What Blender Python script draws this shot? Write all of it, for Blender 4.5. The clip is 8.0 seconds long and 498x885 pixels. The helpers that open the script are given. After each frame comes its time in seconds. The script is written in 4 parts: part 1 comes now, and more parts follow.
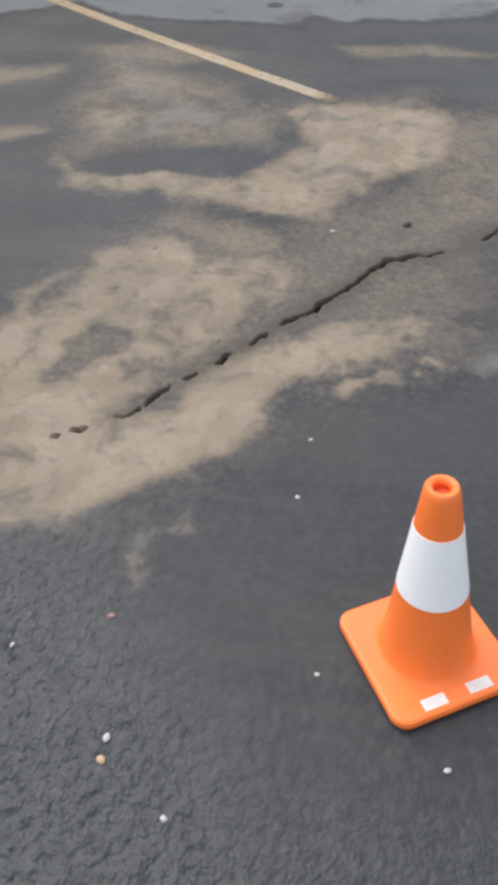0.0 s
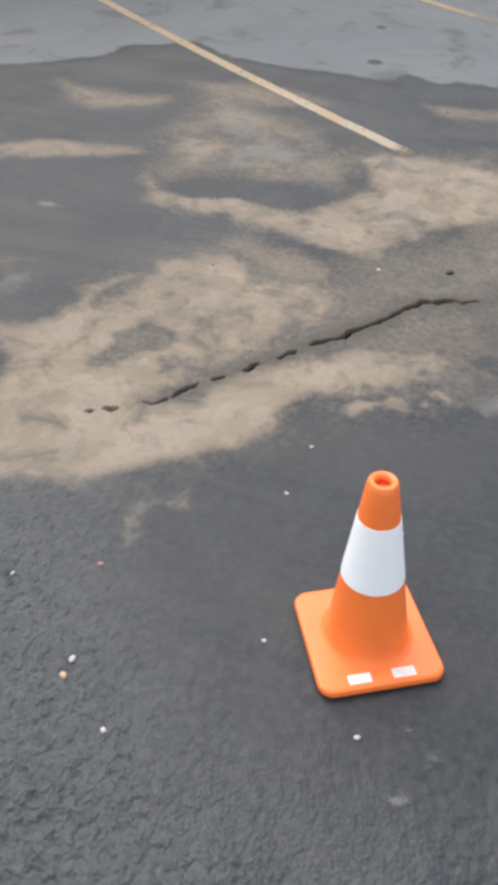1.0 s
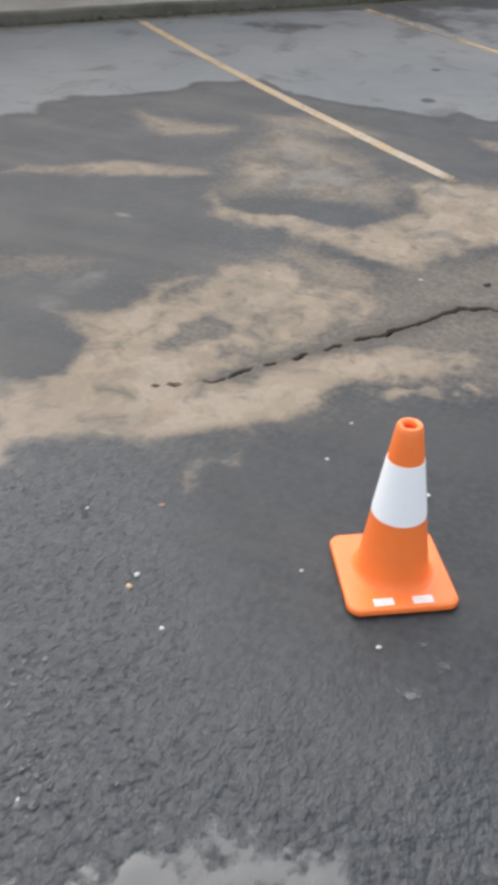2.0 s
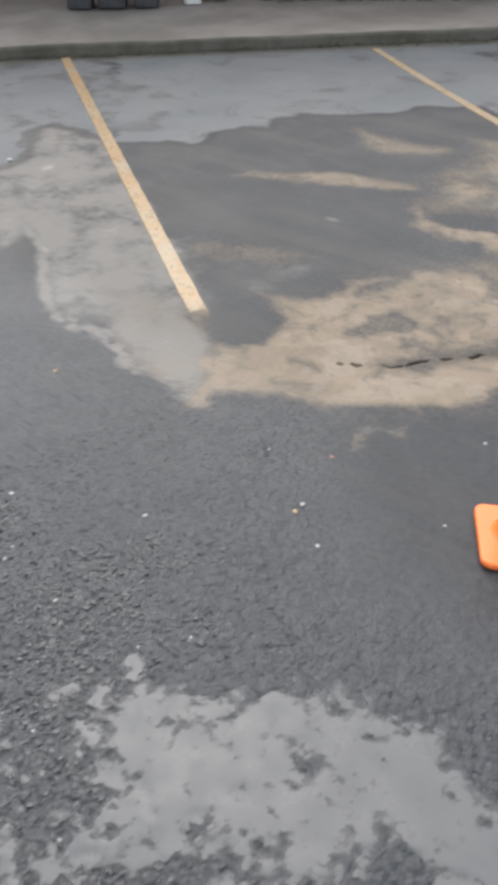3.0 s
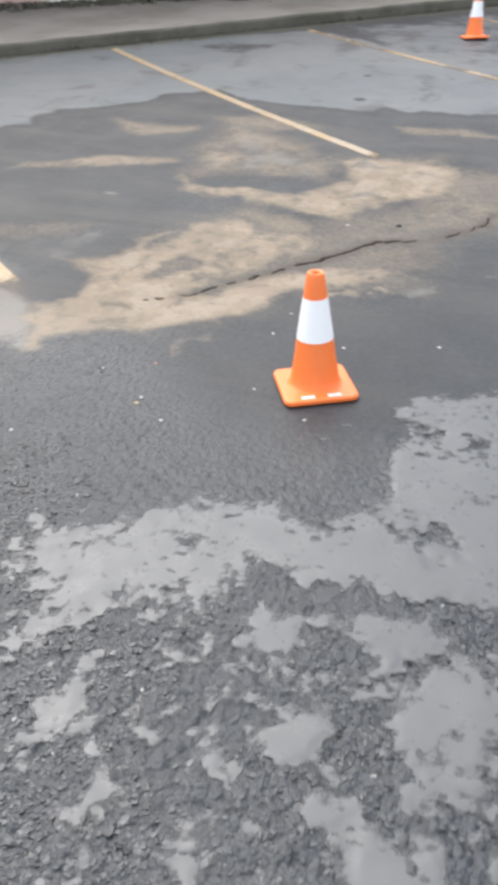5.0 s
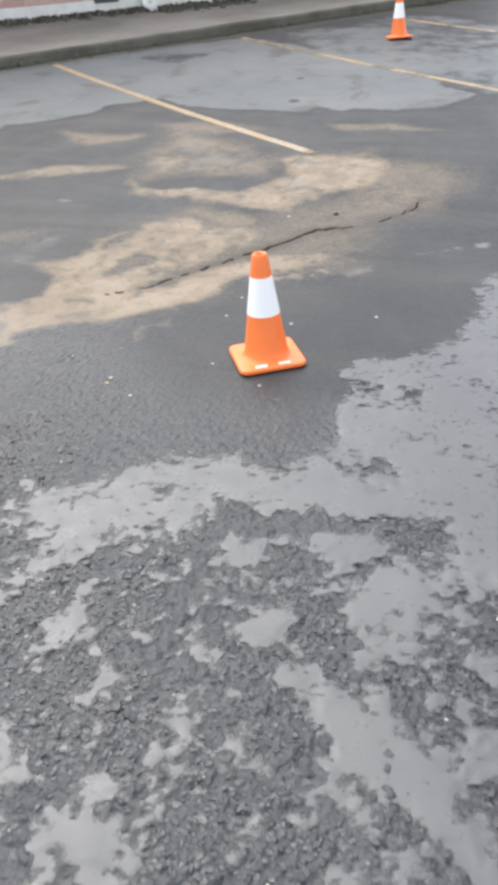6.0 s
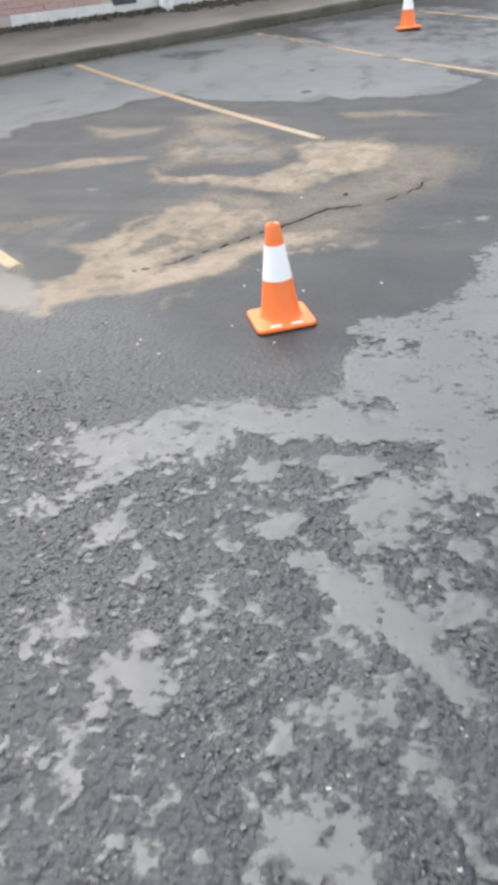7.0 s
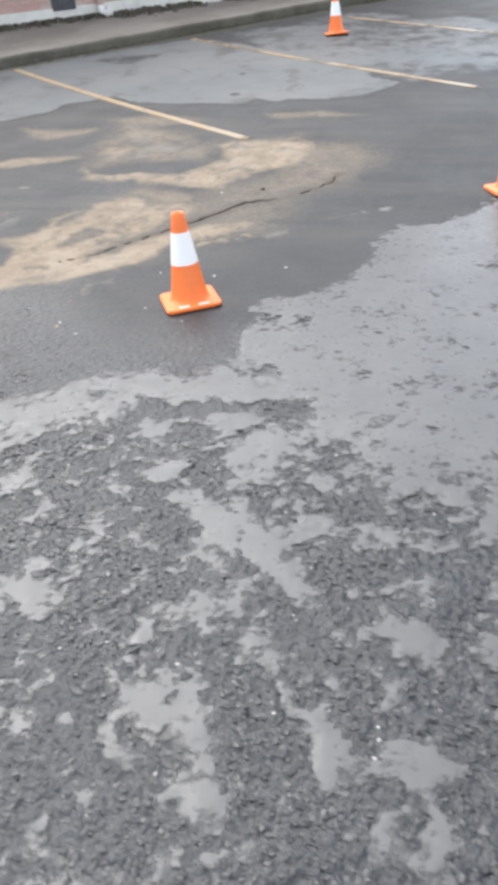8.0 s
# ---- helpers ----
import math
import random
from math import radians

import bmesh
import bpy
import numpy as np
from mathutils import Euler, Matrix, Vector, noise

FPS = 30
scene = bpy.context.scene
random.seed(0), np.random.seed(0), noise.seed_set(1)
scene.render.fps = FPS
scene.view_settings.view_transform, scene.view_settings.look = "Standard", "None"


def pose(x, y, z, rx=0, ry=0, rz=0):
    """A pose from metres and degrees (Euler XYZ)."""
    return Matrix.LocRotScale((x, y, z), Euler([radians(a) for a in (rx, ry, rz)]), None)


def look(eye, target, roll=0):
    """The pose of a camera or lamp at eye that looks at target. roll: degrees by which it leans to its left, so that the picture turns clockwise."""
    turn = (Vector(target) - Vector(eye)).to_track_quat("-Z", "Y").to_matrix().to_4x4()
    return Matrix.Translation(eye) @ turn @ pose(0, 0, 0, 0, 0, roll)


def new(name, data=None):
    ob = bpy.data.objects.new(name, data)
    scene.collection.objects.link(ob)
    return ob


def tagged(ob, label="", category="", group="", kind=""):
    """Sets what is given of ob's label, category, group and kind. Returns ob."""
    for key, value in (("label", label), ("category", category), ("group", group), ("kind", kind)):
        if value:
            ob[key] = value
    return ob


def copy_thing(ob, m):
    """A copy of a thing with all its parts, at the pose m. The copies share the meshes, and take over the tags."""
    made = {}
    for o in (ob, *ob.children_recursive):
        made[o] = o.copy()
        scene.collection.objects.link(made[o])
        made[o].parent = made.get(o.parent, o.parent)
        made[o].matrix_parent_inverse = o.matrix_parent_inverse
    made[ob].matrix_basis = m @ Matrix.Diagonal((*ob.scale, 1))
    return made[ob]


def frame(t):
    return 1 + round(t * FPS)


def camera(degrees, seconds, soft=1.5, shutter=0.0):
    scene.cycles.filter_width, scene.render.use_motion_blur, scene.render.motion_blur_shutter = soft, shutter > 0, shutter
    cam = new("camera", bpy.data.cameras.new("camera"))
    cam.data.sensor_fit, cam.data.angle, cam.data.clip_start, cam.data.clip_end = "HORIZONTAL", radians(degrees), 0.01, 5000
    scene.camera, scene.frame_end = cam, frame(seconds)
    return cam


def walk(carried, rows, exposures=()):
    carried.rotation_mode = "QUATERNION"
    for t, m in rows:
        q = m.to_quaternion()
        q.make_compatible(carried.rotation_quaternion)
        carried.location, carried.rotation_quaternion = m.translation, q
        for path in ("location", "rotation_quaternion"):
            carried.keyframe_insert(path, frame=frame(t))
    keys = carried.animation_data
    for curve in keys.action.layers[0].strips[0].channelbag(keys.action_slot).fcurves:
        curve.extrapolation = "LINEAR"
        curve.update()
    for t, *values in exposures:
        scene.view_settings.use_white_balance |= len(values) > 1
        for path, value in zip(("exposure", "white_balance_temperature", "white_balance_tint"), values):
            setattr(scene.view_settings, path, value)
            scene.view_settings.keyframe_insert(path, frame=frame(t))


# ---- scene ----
cam = camera(38.33, 8.0, soft=4.7, shutter=0.4)
PATH = [
    (0, (0.4530, 0.0920, 1.3810), (0.0648, 1.5591, 0.0783), -4.87),
    (0.5, (0.5574, 0.0204, 1.4013), (0.0676, 1.4913, 0.1378), -3.90),
    (1, (0.7107, -0.0846, 1.4199), (0.1185, 1.3885, 0.2037), -0.64),
    (1.2, (0.7532, -0.1417, 1.4154), (0.1309, 1.3419, 0.2273), -0.08),
    (2.3, (0.8919, -0.5359, 1.4024), (0.0575, 0.8991, 0.2868), -0.19),
    (2.5, (0.9491, -0.6122, 1.3943), (0.0082, 0.7653, 0.2910), 0.17),
    (3, (1.0518, -0.7817, 1.4393), (-0.0745, 0.4657, 0.3552), -0.18),
    (3.5, (1.0452, -0.9676, 1.3663), (-0.0574, 0.2760, 0.2538), -3.20),
    (4, (1.1653, -1.0778, 1.3741), (0.2146, 0.2870, 0.2635), -3.11),
    (4.5, (1.3527, -1.2035, 1.3834), (0.5357, 0.2487, 0.2771), -2.43),
    (5, (1.3719, -1.4021, 1.3702), (0.6678, 0.1305, 0.2954), -2.74),
    (5.2, (1.3775, -1.4655, 1.3645), (0.7265, 0.0866, 0.2842), -4.20),
    (6.3, (1.5792, -1.8242, 1.4029), (0.9623, -0.2440, 0.3435), -5.22),
    (6.5, (1.6122, -1.8934, 1.4038), (0.9609, -0.3192, 0.3560), -5.97),
    (7, (1.6594, -2.0974, 1.3885), (0.9854, -0.5440, 0.3243), -7.25),
    (7.5, (1.8444, -2.2621, 1.4076), (1.1962, -0.6909, 0.3535), -7.32),
    (8, (2.0303, -2.3392, 1.3754), (1.4447, -0.7507, 0.3105), -7.09),
]
walk(cam, [(t, look(eye, target, roll)) for t, eye, target, roll in PATH],
     ((0.0, 1.44), (1.0, 1.63), (2.5, 1.59), (3.0, 1.63), (3.5, 1.78), (4.0, 1.89), (4.5, 1.99), (6.5, 2.00), (7.2, 2.00), (8.0, 2.04)))

# ---- light: an overcast sky ----
world = bpy.data.worlds.new("overcast_sky")
scene.world = world
world.use_nodes = True
wn, wl = world.node_tree.nodes, world.node_tree.links
wn.clear()
sky = wn.new("ShaderNodeTexSky")
sky.sky_type, sky.sun_disc = "NISHITA", False
sky.sun_elevation, sky.sun_rotation = radians(54), radians(311)
sky.air_density, sky.dust_density, sky.ozone_density = 1.0, 2.0, 1.0
grey = wn.new("ShaderNodeHueSaturation")
grey.inputs["Saturation"].default_value = 0.32
bg = wn.new("ShaderNodeBackground")
bg.inputs["Strength"].default_value = 0.105
wout = wn.new("ShaderNodeOutputWorld")
wl.new(sky.outputs[0], grey.inputs["Color"])
wl.new(grey.outputs[0], bg.inputs["Color"])
wl.new(bg.outputs[0], wout.inputs["Surface"])
sun_data = bpy.data.lights.new("sun", "SUN")
sun_data.energy, sun_data.angle, sun_data.color = 0.6, radians(70), (1.0, 0.96, 0.9)
sun = new("sun", sun_data)
sun.matrix_world = look((-28.6, 24.9, 52.2), (0, 0, 0))


# ---- materials ----
class Shade:
    """A small builder for one node material."""

    def __init__(self, name):
        self.mat = bpy.data.materials.new(name)
        self.mat.use_nodes = True
        self.n, self.l = self.mat.node_tree.nodes, self.mat.node_tree.links
        self.n.clear()
        self.out = self.n.new("ShaderNodeOutputMaterial")
        self.co = self.n.new("ShaderNodeTexCoord").outputs["Object"]

    def put(self, value, socket):
        if isinstance(value, bpy.types.NodeSocket):
            self.l.new(value, socket)
        elif value is not None:
            if isinstance(value, (tuple, list)) and socket.type == "RGBA" and len(value) == 3:
                value = (*value, 1)
            socket.default_value = value

    def noise(self, scale, detail=4, rough=0.6, stretch=(1, 1, 1), warp=0.0):
        m = self.n.new("ShaderNodeMapping")
        m.inputs["Scale"].default_value = stretch
        self.l.new(self.co, m.inputs["Vector"])
        t = self.n.new("ShaderNodeTexNoise")
        t.inputs["Scale"].default_value, t.inputs["Detail"].default_value = scale, detail
        t.inputs["Roughness"].default_value, t.inputs["Distortion"].default_value = rough, warp
        self.l.new(m.outputs[0], t.inputs["Vector"])
        return t.outputs["Fac"]

    def cells(self, scale, out="Distance", feature="F1"):
        t = self.n.new("ShaderNodeTexVoronoi")
        t.feature = feature
        t.inputs["Scale"].default_value = scale
        self.l.new(self.co, t.inputs["Vector"])
        return t.outputs[out]

    def attr(self, name):
        a = self.n.new("ShaderNodeAttribute")
        a.attribute_name = name
        return a.outputs["Fac"]

    def math(self, op, a, b=0.0, c=0.0):
        m = self.n.new("ShaderNodeMath")
        m.operation = op
        self.put(a, m.inputs[0]), self.put(b, m.inputs[1]), self.put(c, m.inputs[2])
        return m.outputs[0]

    def ramp(self, v, lo, hi, a=0.0, b=1.0):
        m = self.n.new("ShaderNodeMapRange")
        m.interpolation_type = "SMOOTHSTEP"
        for k, x in enumerate((v, lo, hi, a, b)):
            self.put(x, m.inputs[k])
        return m.outputs[0]

    def mix(self, f, a, b):
        m = self.n.new("ShaderNodeMix")
        m.data_type = "RGBA"
        self.put(f, m.inputs[0]), self.put(a, m.inputs[6]), self.put(b, m.inputs[7])
        return m.outputs[2]

    def random(self):
        return self.n.new("ShaderNodeObjectInfo").outputs["Random"]

    def bump(self, height, strength=0.5, distance=0.002):
        b = self.n.new("ShaderNodeBump")
        b.inputs["Strength"].default_value, b.inputs["Distance"].default_value = strength, distance
        self.l.new(height, b.inputs["Height"])
        return b.outputs[0]

    def done(self, color, rough=0.6, normal=None, metal=0.0, spec=0.5, coat=0.0):
        p = self.n.new("ShaderNodeBsdfPrincipled")
        self.put(color, p.inputs["Base Color"]), self.put(rough, p.inputs["Roughness"])
        self.put(metal, p.inputs["Metallic"]), self.put(spec, p.inputs["Specular IOR Level"])
        self.put(coat, p.inputs["Coat Weight"]), self.put(normal, p.inputs["Normal"])
        self.l.new(p.outputs[0], self.out.inputs["Surface"])
        return self.mat


SAND, SAND_PALE, SILT_GLARE = (0.236, 0.193, 0.146), (0.285, 0.230, 0.172), (0.200, 0.189, 0.171)
MILKY, FILM_SHEEN = (0.090, 0.093, 0.096), (0.092, 0.108, 0.117)


def sand_tint(s):
    """The colour of the sand: tan, mottled with grey silt in soft swirls."""
    c = s.mix(s.ramp(s.noise(4, 4, 0.6, (1, 1, 1), 0.8), 0.38, 0.64), SAND, SAND_PALE)
    c = s.mix(s.ramp(s.noise(13, 6, 0.65, (1, 1, 1), 0.4), 0.50, 0.78, 0, 0.55), c, (0.152, 0.126, 0.100))
    return s.mix(s.ramp(s.noise(5, 6, 0.66, (1, 1, 1), 0.6), 0.50, 0.68, 0, 0.72), c, (0.100, 0.093, 0.083))


def asphalt_material():
    s = Shade("wet_asphalt")
    grain, clump, broad = s.noise(230, 3), s.noise(38, 4), s.noise(1.6, 5, 0.55)
    stone = s.cells(95)
    base = s.mix(s.ramp(clump, 0.35, 0.68), (0.019, 0.023, 0.027), (0.042, 0.047, 0.053))
    base = s.mix(s.ramp(broad, 0.4, 0.7, 0, 0.25), base, (0.070, 0.070, 0.071))
    base = s.mix(s.ramp(grain, 0.62, 0.78, 0, 0.35), base, (0.120, 0.118, 0.114))
    base = s.mix(s.math("MULTIPLY", s.attr("seal"), 0.55), base, (0.038, 0.040, 0.043))
    base = s.mix(s.ramp(s.noise(7, 5, 0.65, (1.3, 0.7, 1)), 0.45, 0.72, 0, 0.4), base, (0.055, 0.059, 0.063))
    # smooth streaks along the fall of the ground
    streaks = s.ramp(s.noise(1.7, 5, 0.6, (0.35, 1.6, 1), 0.8), 0.42, 0.68, 0, 0.7)
    base = s.mix(s.math("MULTIPLY", streaks, s.attr("seal")), base, (0.062, 0.060, 0.058))
    # sand and silt washed thinly over the surface
    ragged = s.math("MULTIPLY_ADD", s.math("SUBTRACT", s.noise(38, 6, 0.75), 0.5), 0.75, s.attr("wash"))
    ragged = s.math("MULTIPLY_ADD", s.math("SUBTRACT", s.noise(5, 5, 0.6, (1, 1, 1), 0.6), 0.5), 0.7, ragged)
    cover = s.ramp(ragged, 0.05, 0.92, 0, 0.97)
    base = s.mix(cover, base, sand_tint(s))
    # pale grey silt, whose colour also carries painted glare at the far left
    pale = s.math("MULTIPLY_ADD", s.math("SUBTRACT", s.noise(18, 6, 0.7), 0.5), 0.6, s.attr("silt_glare"))
    base = s.mix(s.ramp(pale, 0.2, 0.9, 0, 0.85), base, SILT_GLARE)
    base = s.mix(s.ramp(pale, 1.0, 1.5, 0, 0.9), base, (0.336, 0.328, 0.312))
    muddy = s.ramp(s.math("MULTIPLY_ADD", s.math("SUBTRACT", s.noise(8.800, 4.800, 0.560), 0.5), 1.1, s.attr("stain")), 0.35, 0.95, 0, 0.75)
    base = s.mix(muddy, base, (0.070, 0.057, 0.045))
    # mud in the crack, painted near black so the colour holds the crack's shade
    base = s.mix(s.ramp(s.attr("gap"), 0.05, 0.35), base, (0.007, 0.0065, 0.006))
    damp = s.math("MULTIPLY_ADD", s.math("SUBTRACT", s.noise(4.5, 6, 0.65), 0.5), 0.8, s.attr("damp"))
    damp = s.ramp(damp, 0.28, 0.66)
    # the sky mirrored in the water film is painted as a pale bluish colour
    film_sheen = s.mix(s.ramp(s.noise(0.880, 4.000, 0.480), 0.35, 0.68), FILM_SHEEN, (0.120, 0.130, 0.133))
    film_sheen = s.mix(s.ramp(s.noise(1.9, 6, 0.68, (1, 1, 1), 0.7), 0.53, 0.66, 0, 0.85), film_sheen, (0.042, 0.044, 0.046))
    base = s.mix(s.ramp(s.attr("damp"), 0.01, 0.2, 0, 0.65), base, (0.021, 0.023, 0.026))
    base = s.mix(s.math("MULTIPLY", damp, 0.9), base, film_sheen)
    green = s.math("MULTIPLY_ADD", s.math("SUBTRACT", s.noise(14, 6, 0.7), 0.5), 0.9, s.attr("mossy"))
    base = s.mix(s.ramp(green, 0.2, 0.7, 0, 0.9), base, (0.052, 0.052, 0.036))
    rough = s.ramp(s.noise(1.7, 4, 0.5), 0.3, 0.7, 0.35, 0.45)
    rough = s.math("MULTIPLY_ADD", damp, 0.10, rough)
    rough = s.math("MULTIPLY_ADD", cover, 0.28, rough)
    seal = s.math("MULTIPLY", s.attr("seal"), s.ramp(damp, 0, 1, 1, 0))
    rough = s.math("MULTIPLY_ADD", seal, 0.17, rough)
    h = s.math("ADD", s.math("MULTIPLY", stone, -0.8), s.math("MULTIPLY", grain, 0.5))
    h = s.math("MULTIPLY", h, s.ramp(s.math("MAXIMUM", damp, cover), 0, 1, 1.0, 0.06))
    h = s.math("MULTIPLY", h, s.ramp(s.attr("seal"), 0, 1, 1.0, 0.22))
    return s.done(base, rough, s.bump(h, 0.8, 0.004), spec=s.math("MULTIPLY", s.ramp(seal, 0, 1, 0.42, 0.25), s.ramp(s.attr("gap"), 0.02, 0.2, 1, 0)))


def sand_material():
    s = Shade("wet_sand")
    fine, mid = s.noise(320, 2), s.noise(22, 5, 0.65)
    c = sand_tint(s)
    c = s.mix(s.ramp(s.noise(48, 5, 0.7), 0.52, 0.74, 0, 0.5), c, (0.120, 0.104, 0.086))
    mud = s.math("MULTIPLY_ADD", s.math("SUBTRACT", s.noise(34, 6, 0.7), 0.5), 2.2, s.attr("stain"))
    c = s.mix(s.ramp(mud, 0.55, 1.15, 0, 0.85), c, (0.062, 0.056, 0.050))
    h = s.math("ADD", s.math("MULTIPLY", fine, 0.3), mid)
    return s.done(c, 0.72, s.bump(h, 0.5, 0.004), spec=0.45)


def paint_material(name, fresh, dull):
    s = Shade(name)
    c = s.mix(s.ramp(s.noise(6, 5), 0.35, 0.7), fresh, dull)
    c = s.mix(s.ramp(s.noise(2.3, 4), 0.5, 0.7, 0, 0.6), c, (0.31, 0.28, 0.225))
    worn = s.ramp(s.noise(30, 7, 0.75), 0.50, 0.76, 0, 0.85)
    worn = s.math("MAXIMUM", worn, s.ramp(s.math("MULTIPLY_ADD", s.math("SUBTRACT", s.noise(16, 6, 0.7), 0.5), 0.8, s.attr("fade")), 0.3, 0.9))
    s.done(c, 0.36, s.bump(s.noise(120, 3), 0.3, 0.002), spec=0.6)
    s.put(s.math("SUBTRACT", 1.0, worn), s.out.inputs["Surface"].links[0].from_node.inputs["Alpha"])
    return s.mat


def water_material():
    s = Shade("milky_water")
    c = s.mix(s.ramp(s.noise(2.000, 4.000, 0.480), 0.35, 0.7), MILKY, (0.108, 0.110, 0.111))
    c = s.mix(s.ramp(s.noise(24.000, 4.000, 0.560), 0.6, 0.75, 0, 0.4), c, (0.072, 0.074, 0.076))
    c = s.mix(s.ramp(s.noise(9, 5, 0.65), 0.42, 0.66, 0, 0.45), c, (0.084, 0.087, 0.091))
    s.done(c, s.ramp(s.noise(14, 4), 0.3, 0.7, 0.26, 0.42), s.bump(s.noise(70, 4, 0.7), 0.22, 0.002), spec=0.40)
    # the shore frays between the stones
    body = s.out.inputs["Surface"].links[0].from_node
    edge = s.math("MULTIPLY_ADD", s.math("SUBTRACT", s.noise(75, 5, 0.75), 0.5), 2.6, s.attr("depth"))
    edge = s.math("MULTIPLY_ADD", s.math("SUBTRACT", s.noise(24, 4, 0.6), 0.5), 2.2, edge)
    s.put(s.ramp(edge, -0.60, 1.05), body.inputs["Alpha"])
    return s.mat


def plain(name, a, b, scale, rough, bump=0.3, depth=0.002, spec=0.5):
    s = Shade(name)
    n = s.noise(scale, 5, 0.65)
    c = s.mix(s.ramp(n, 0.35, 0.65), a, b)
    return s.done(c, rough, s.bump(s.noise(scale * 6, 4), bump, depth), spec=spec)


def pieces(name, a, b, rough):
    s = Shade(name)
    c = s.mix(s.random(), a, b)
    c = s.mix(s.ramp(s.noise(25, 5), 0.45, 0.75, 0, 0.5), c, (0.368, 0.272, 0.248))
    return s.done(c, rough, s.bump(s.noise(90, 4), 0.5, 0.003))


M_ASPHALT, M_SAND, M_WATER = asphalt_material(), sand_material(), water_material()
M_PAINT = paint_material("worn_yellow_paint", (0.36, 0.215, 0.085), (0.33, 0.245, 0.13))
# paler copy for the far lines, low-angle wet gloss partly put into its colour
M_PALE = paint_material("pale_gloss_yellow_paint", (0.355, 0.240, 0.115), (0.325, 0.272, 0.19))
M_ORANGE = plain("orange_pvc", (1.0, 0.225, 0.045), (0.98, 0.205, 0.040), 9, 0.38, 0.08)
M_COLLAR = plain("white_reflective_sheet", (0.97, 0.97, 0.97), (0.94, 0.95, 0.96), 30, 0.45, 0.08, 0.002, 0.8)
M_STICKER = plain("white_paper_sticker", (0.82, 0.80, 0.78), (0.70, 0.68, 0.66), 60, 0.5, 0.05)
M_PRINT = plain("faded_print", (0.74, 0.60, 0.56), (0.78, 0.66, 0.62), 60, 0.5, 0.05)
# darker copy of the orange, with the shallow hollow's shade in its colour
M_HOLLOW = plain("shaded_orange_hollow", (0.80, 0.13, 0.03), (0.70, 0.12, 0.03), 30, 0.6)
M_KERB = plain("mossy_concrete", (0.080, 0.076, 0.056), (0.128, 0.120, 0.098), 3, 0.8, 0.6, 0.005)
M_WALK = plain("stained_concrete", (0.142, 0.132, 0.114), (0.205, 0.190, 0.170), 1.1, 0.75, 0.5, 0.003)
M_RENDER = plain("white_painted_render", (0.66, 0.65, 0.615), (0.76, 0.75, 0.72), 5, 0.7, 0.4, 0.004)
M_BRICK = pieces("pink_red_brick", (0.53, 0.335, 0.30), (0.58, 0.395, 0.355), 0.8)
M_MORTAR = plain("grey_mortar", (0.52, 0.42, 0.385), (0.56, 0.46, 0.425), 20, 0.85)
M_VENT = plain("dark_metal_vent", (0.05, 0.05, 0.065), (0.09, 0.09, 0.11), 30, 0.5)
M_PIPE = plain("pinkish_brown_pipe", (0.42, 0.28, 0.24), (0.50, 0.36, 0.32), 20, 0.5)
M_WHITE = plain("white_plastic", (0.80, 0.80, 0.79), (0.70, 0.70, 0.69), 20, 0.35, 0.1)
M_LEAF = plain("weed_leaf", (0.095, 0.090, 0.066), (0.165, 0.152, 0.118), 9, 0.7)
M_ROOF = plain("grey_roof_sheet", (0.16, 0.16, 0.17), (0.22, 0.22, 0.22), 6, 0.6)
def chip_material():
    s = Shade("wet_stone_chip")
    isle = s.n.new("ShaderNodeNewGeometry").outputs["Random Per Island"]
    c = s.mix(s.ramp(isle, 0.2, 0.95), (0.016, 0.018, 0.021), (0.050, 0.052, 0.056))
    c = s.mix(s.ramp(isle, 0.994, 0.998), c, (0.34, 0.33, 0.31))
    return s.done(c, 0.30, s.bump(s.noise(300, 3), 0.3, 0.001), spec=0.5)


M_CHIP = chip_material()
M_STONE = {"white": plain("white_pebble", (0.55, 0.54, 0.52), (0.42, 0.41, 0.39), 120, 0.6),
           "tan": plain("tan_pebble", (0.55, 0.40, 0.22), (0.45, 0.33, 0.2), 120, 0.6),
           "red": plain("reddish_pebble", (0.34, 0.19, 0.155), (0.29, 0.165, 0.14), 120, 0.6),
           "dark": plain("dark_pebble", (0.03, 0.03, 0.03), (0.05, 0.045, 0.04), 120, 0.6)}


# ---- the lie of the land ----
KERB = np.array((-3.51, 7.29))          # a point at the foot of the kerb
ALONG, ACROSS = np.array((0.70, 0.714)), np.array((-0.714, 0.70))
RISE, FOOT, FALL, BEND = 0.109, 1.6934, -0.0708, 0.04


def kerb_uv(x, y):
    return (x - KERB[0]) * ALONG[0] + (y - KERB[1]) * ALONG[1], (x - KERB[0]) * ACROSS[0] + (y - KERB[1]) * ACROSS[1]


def land(x, y):
    """The height of the ground: flat in front, rising from the gutter to the kerb, level past it."""
    a, w = kerb_uv(np.asarray(x, float), np.asarray(y, float))
    a, w = np.clip(a, -16, 16), np.clip(w, -20, 0.0)
    px, py = KERB[0] + a * ALONG[0] + w * ACROSS[0], KERB[1] + a * ALONG[1] + w * ACROSS[1]
    p = RISE * (py - FOOT) + FALL * px
    return BEND * np.logaddexp(0, p / BEND)


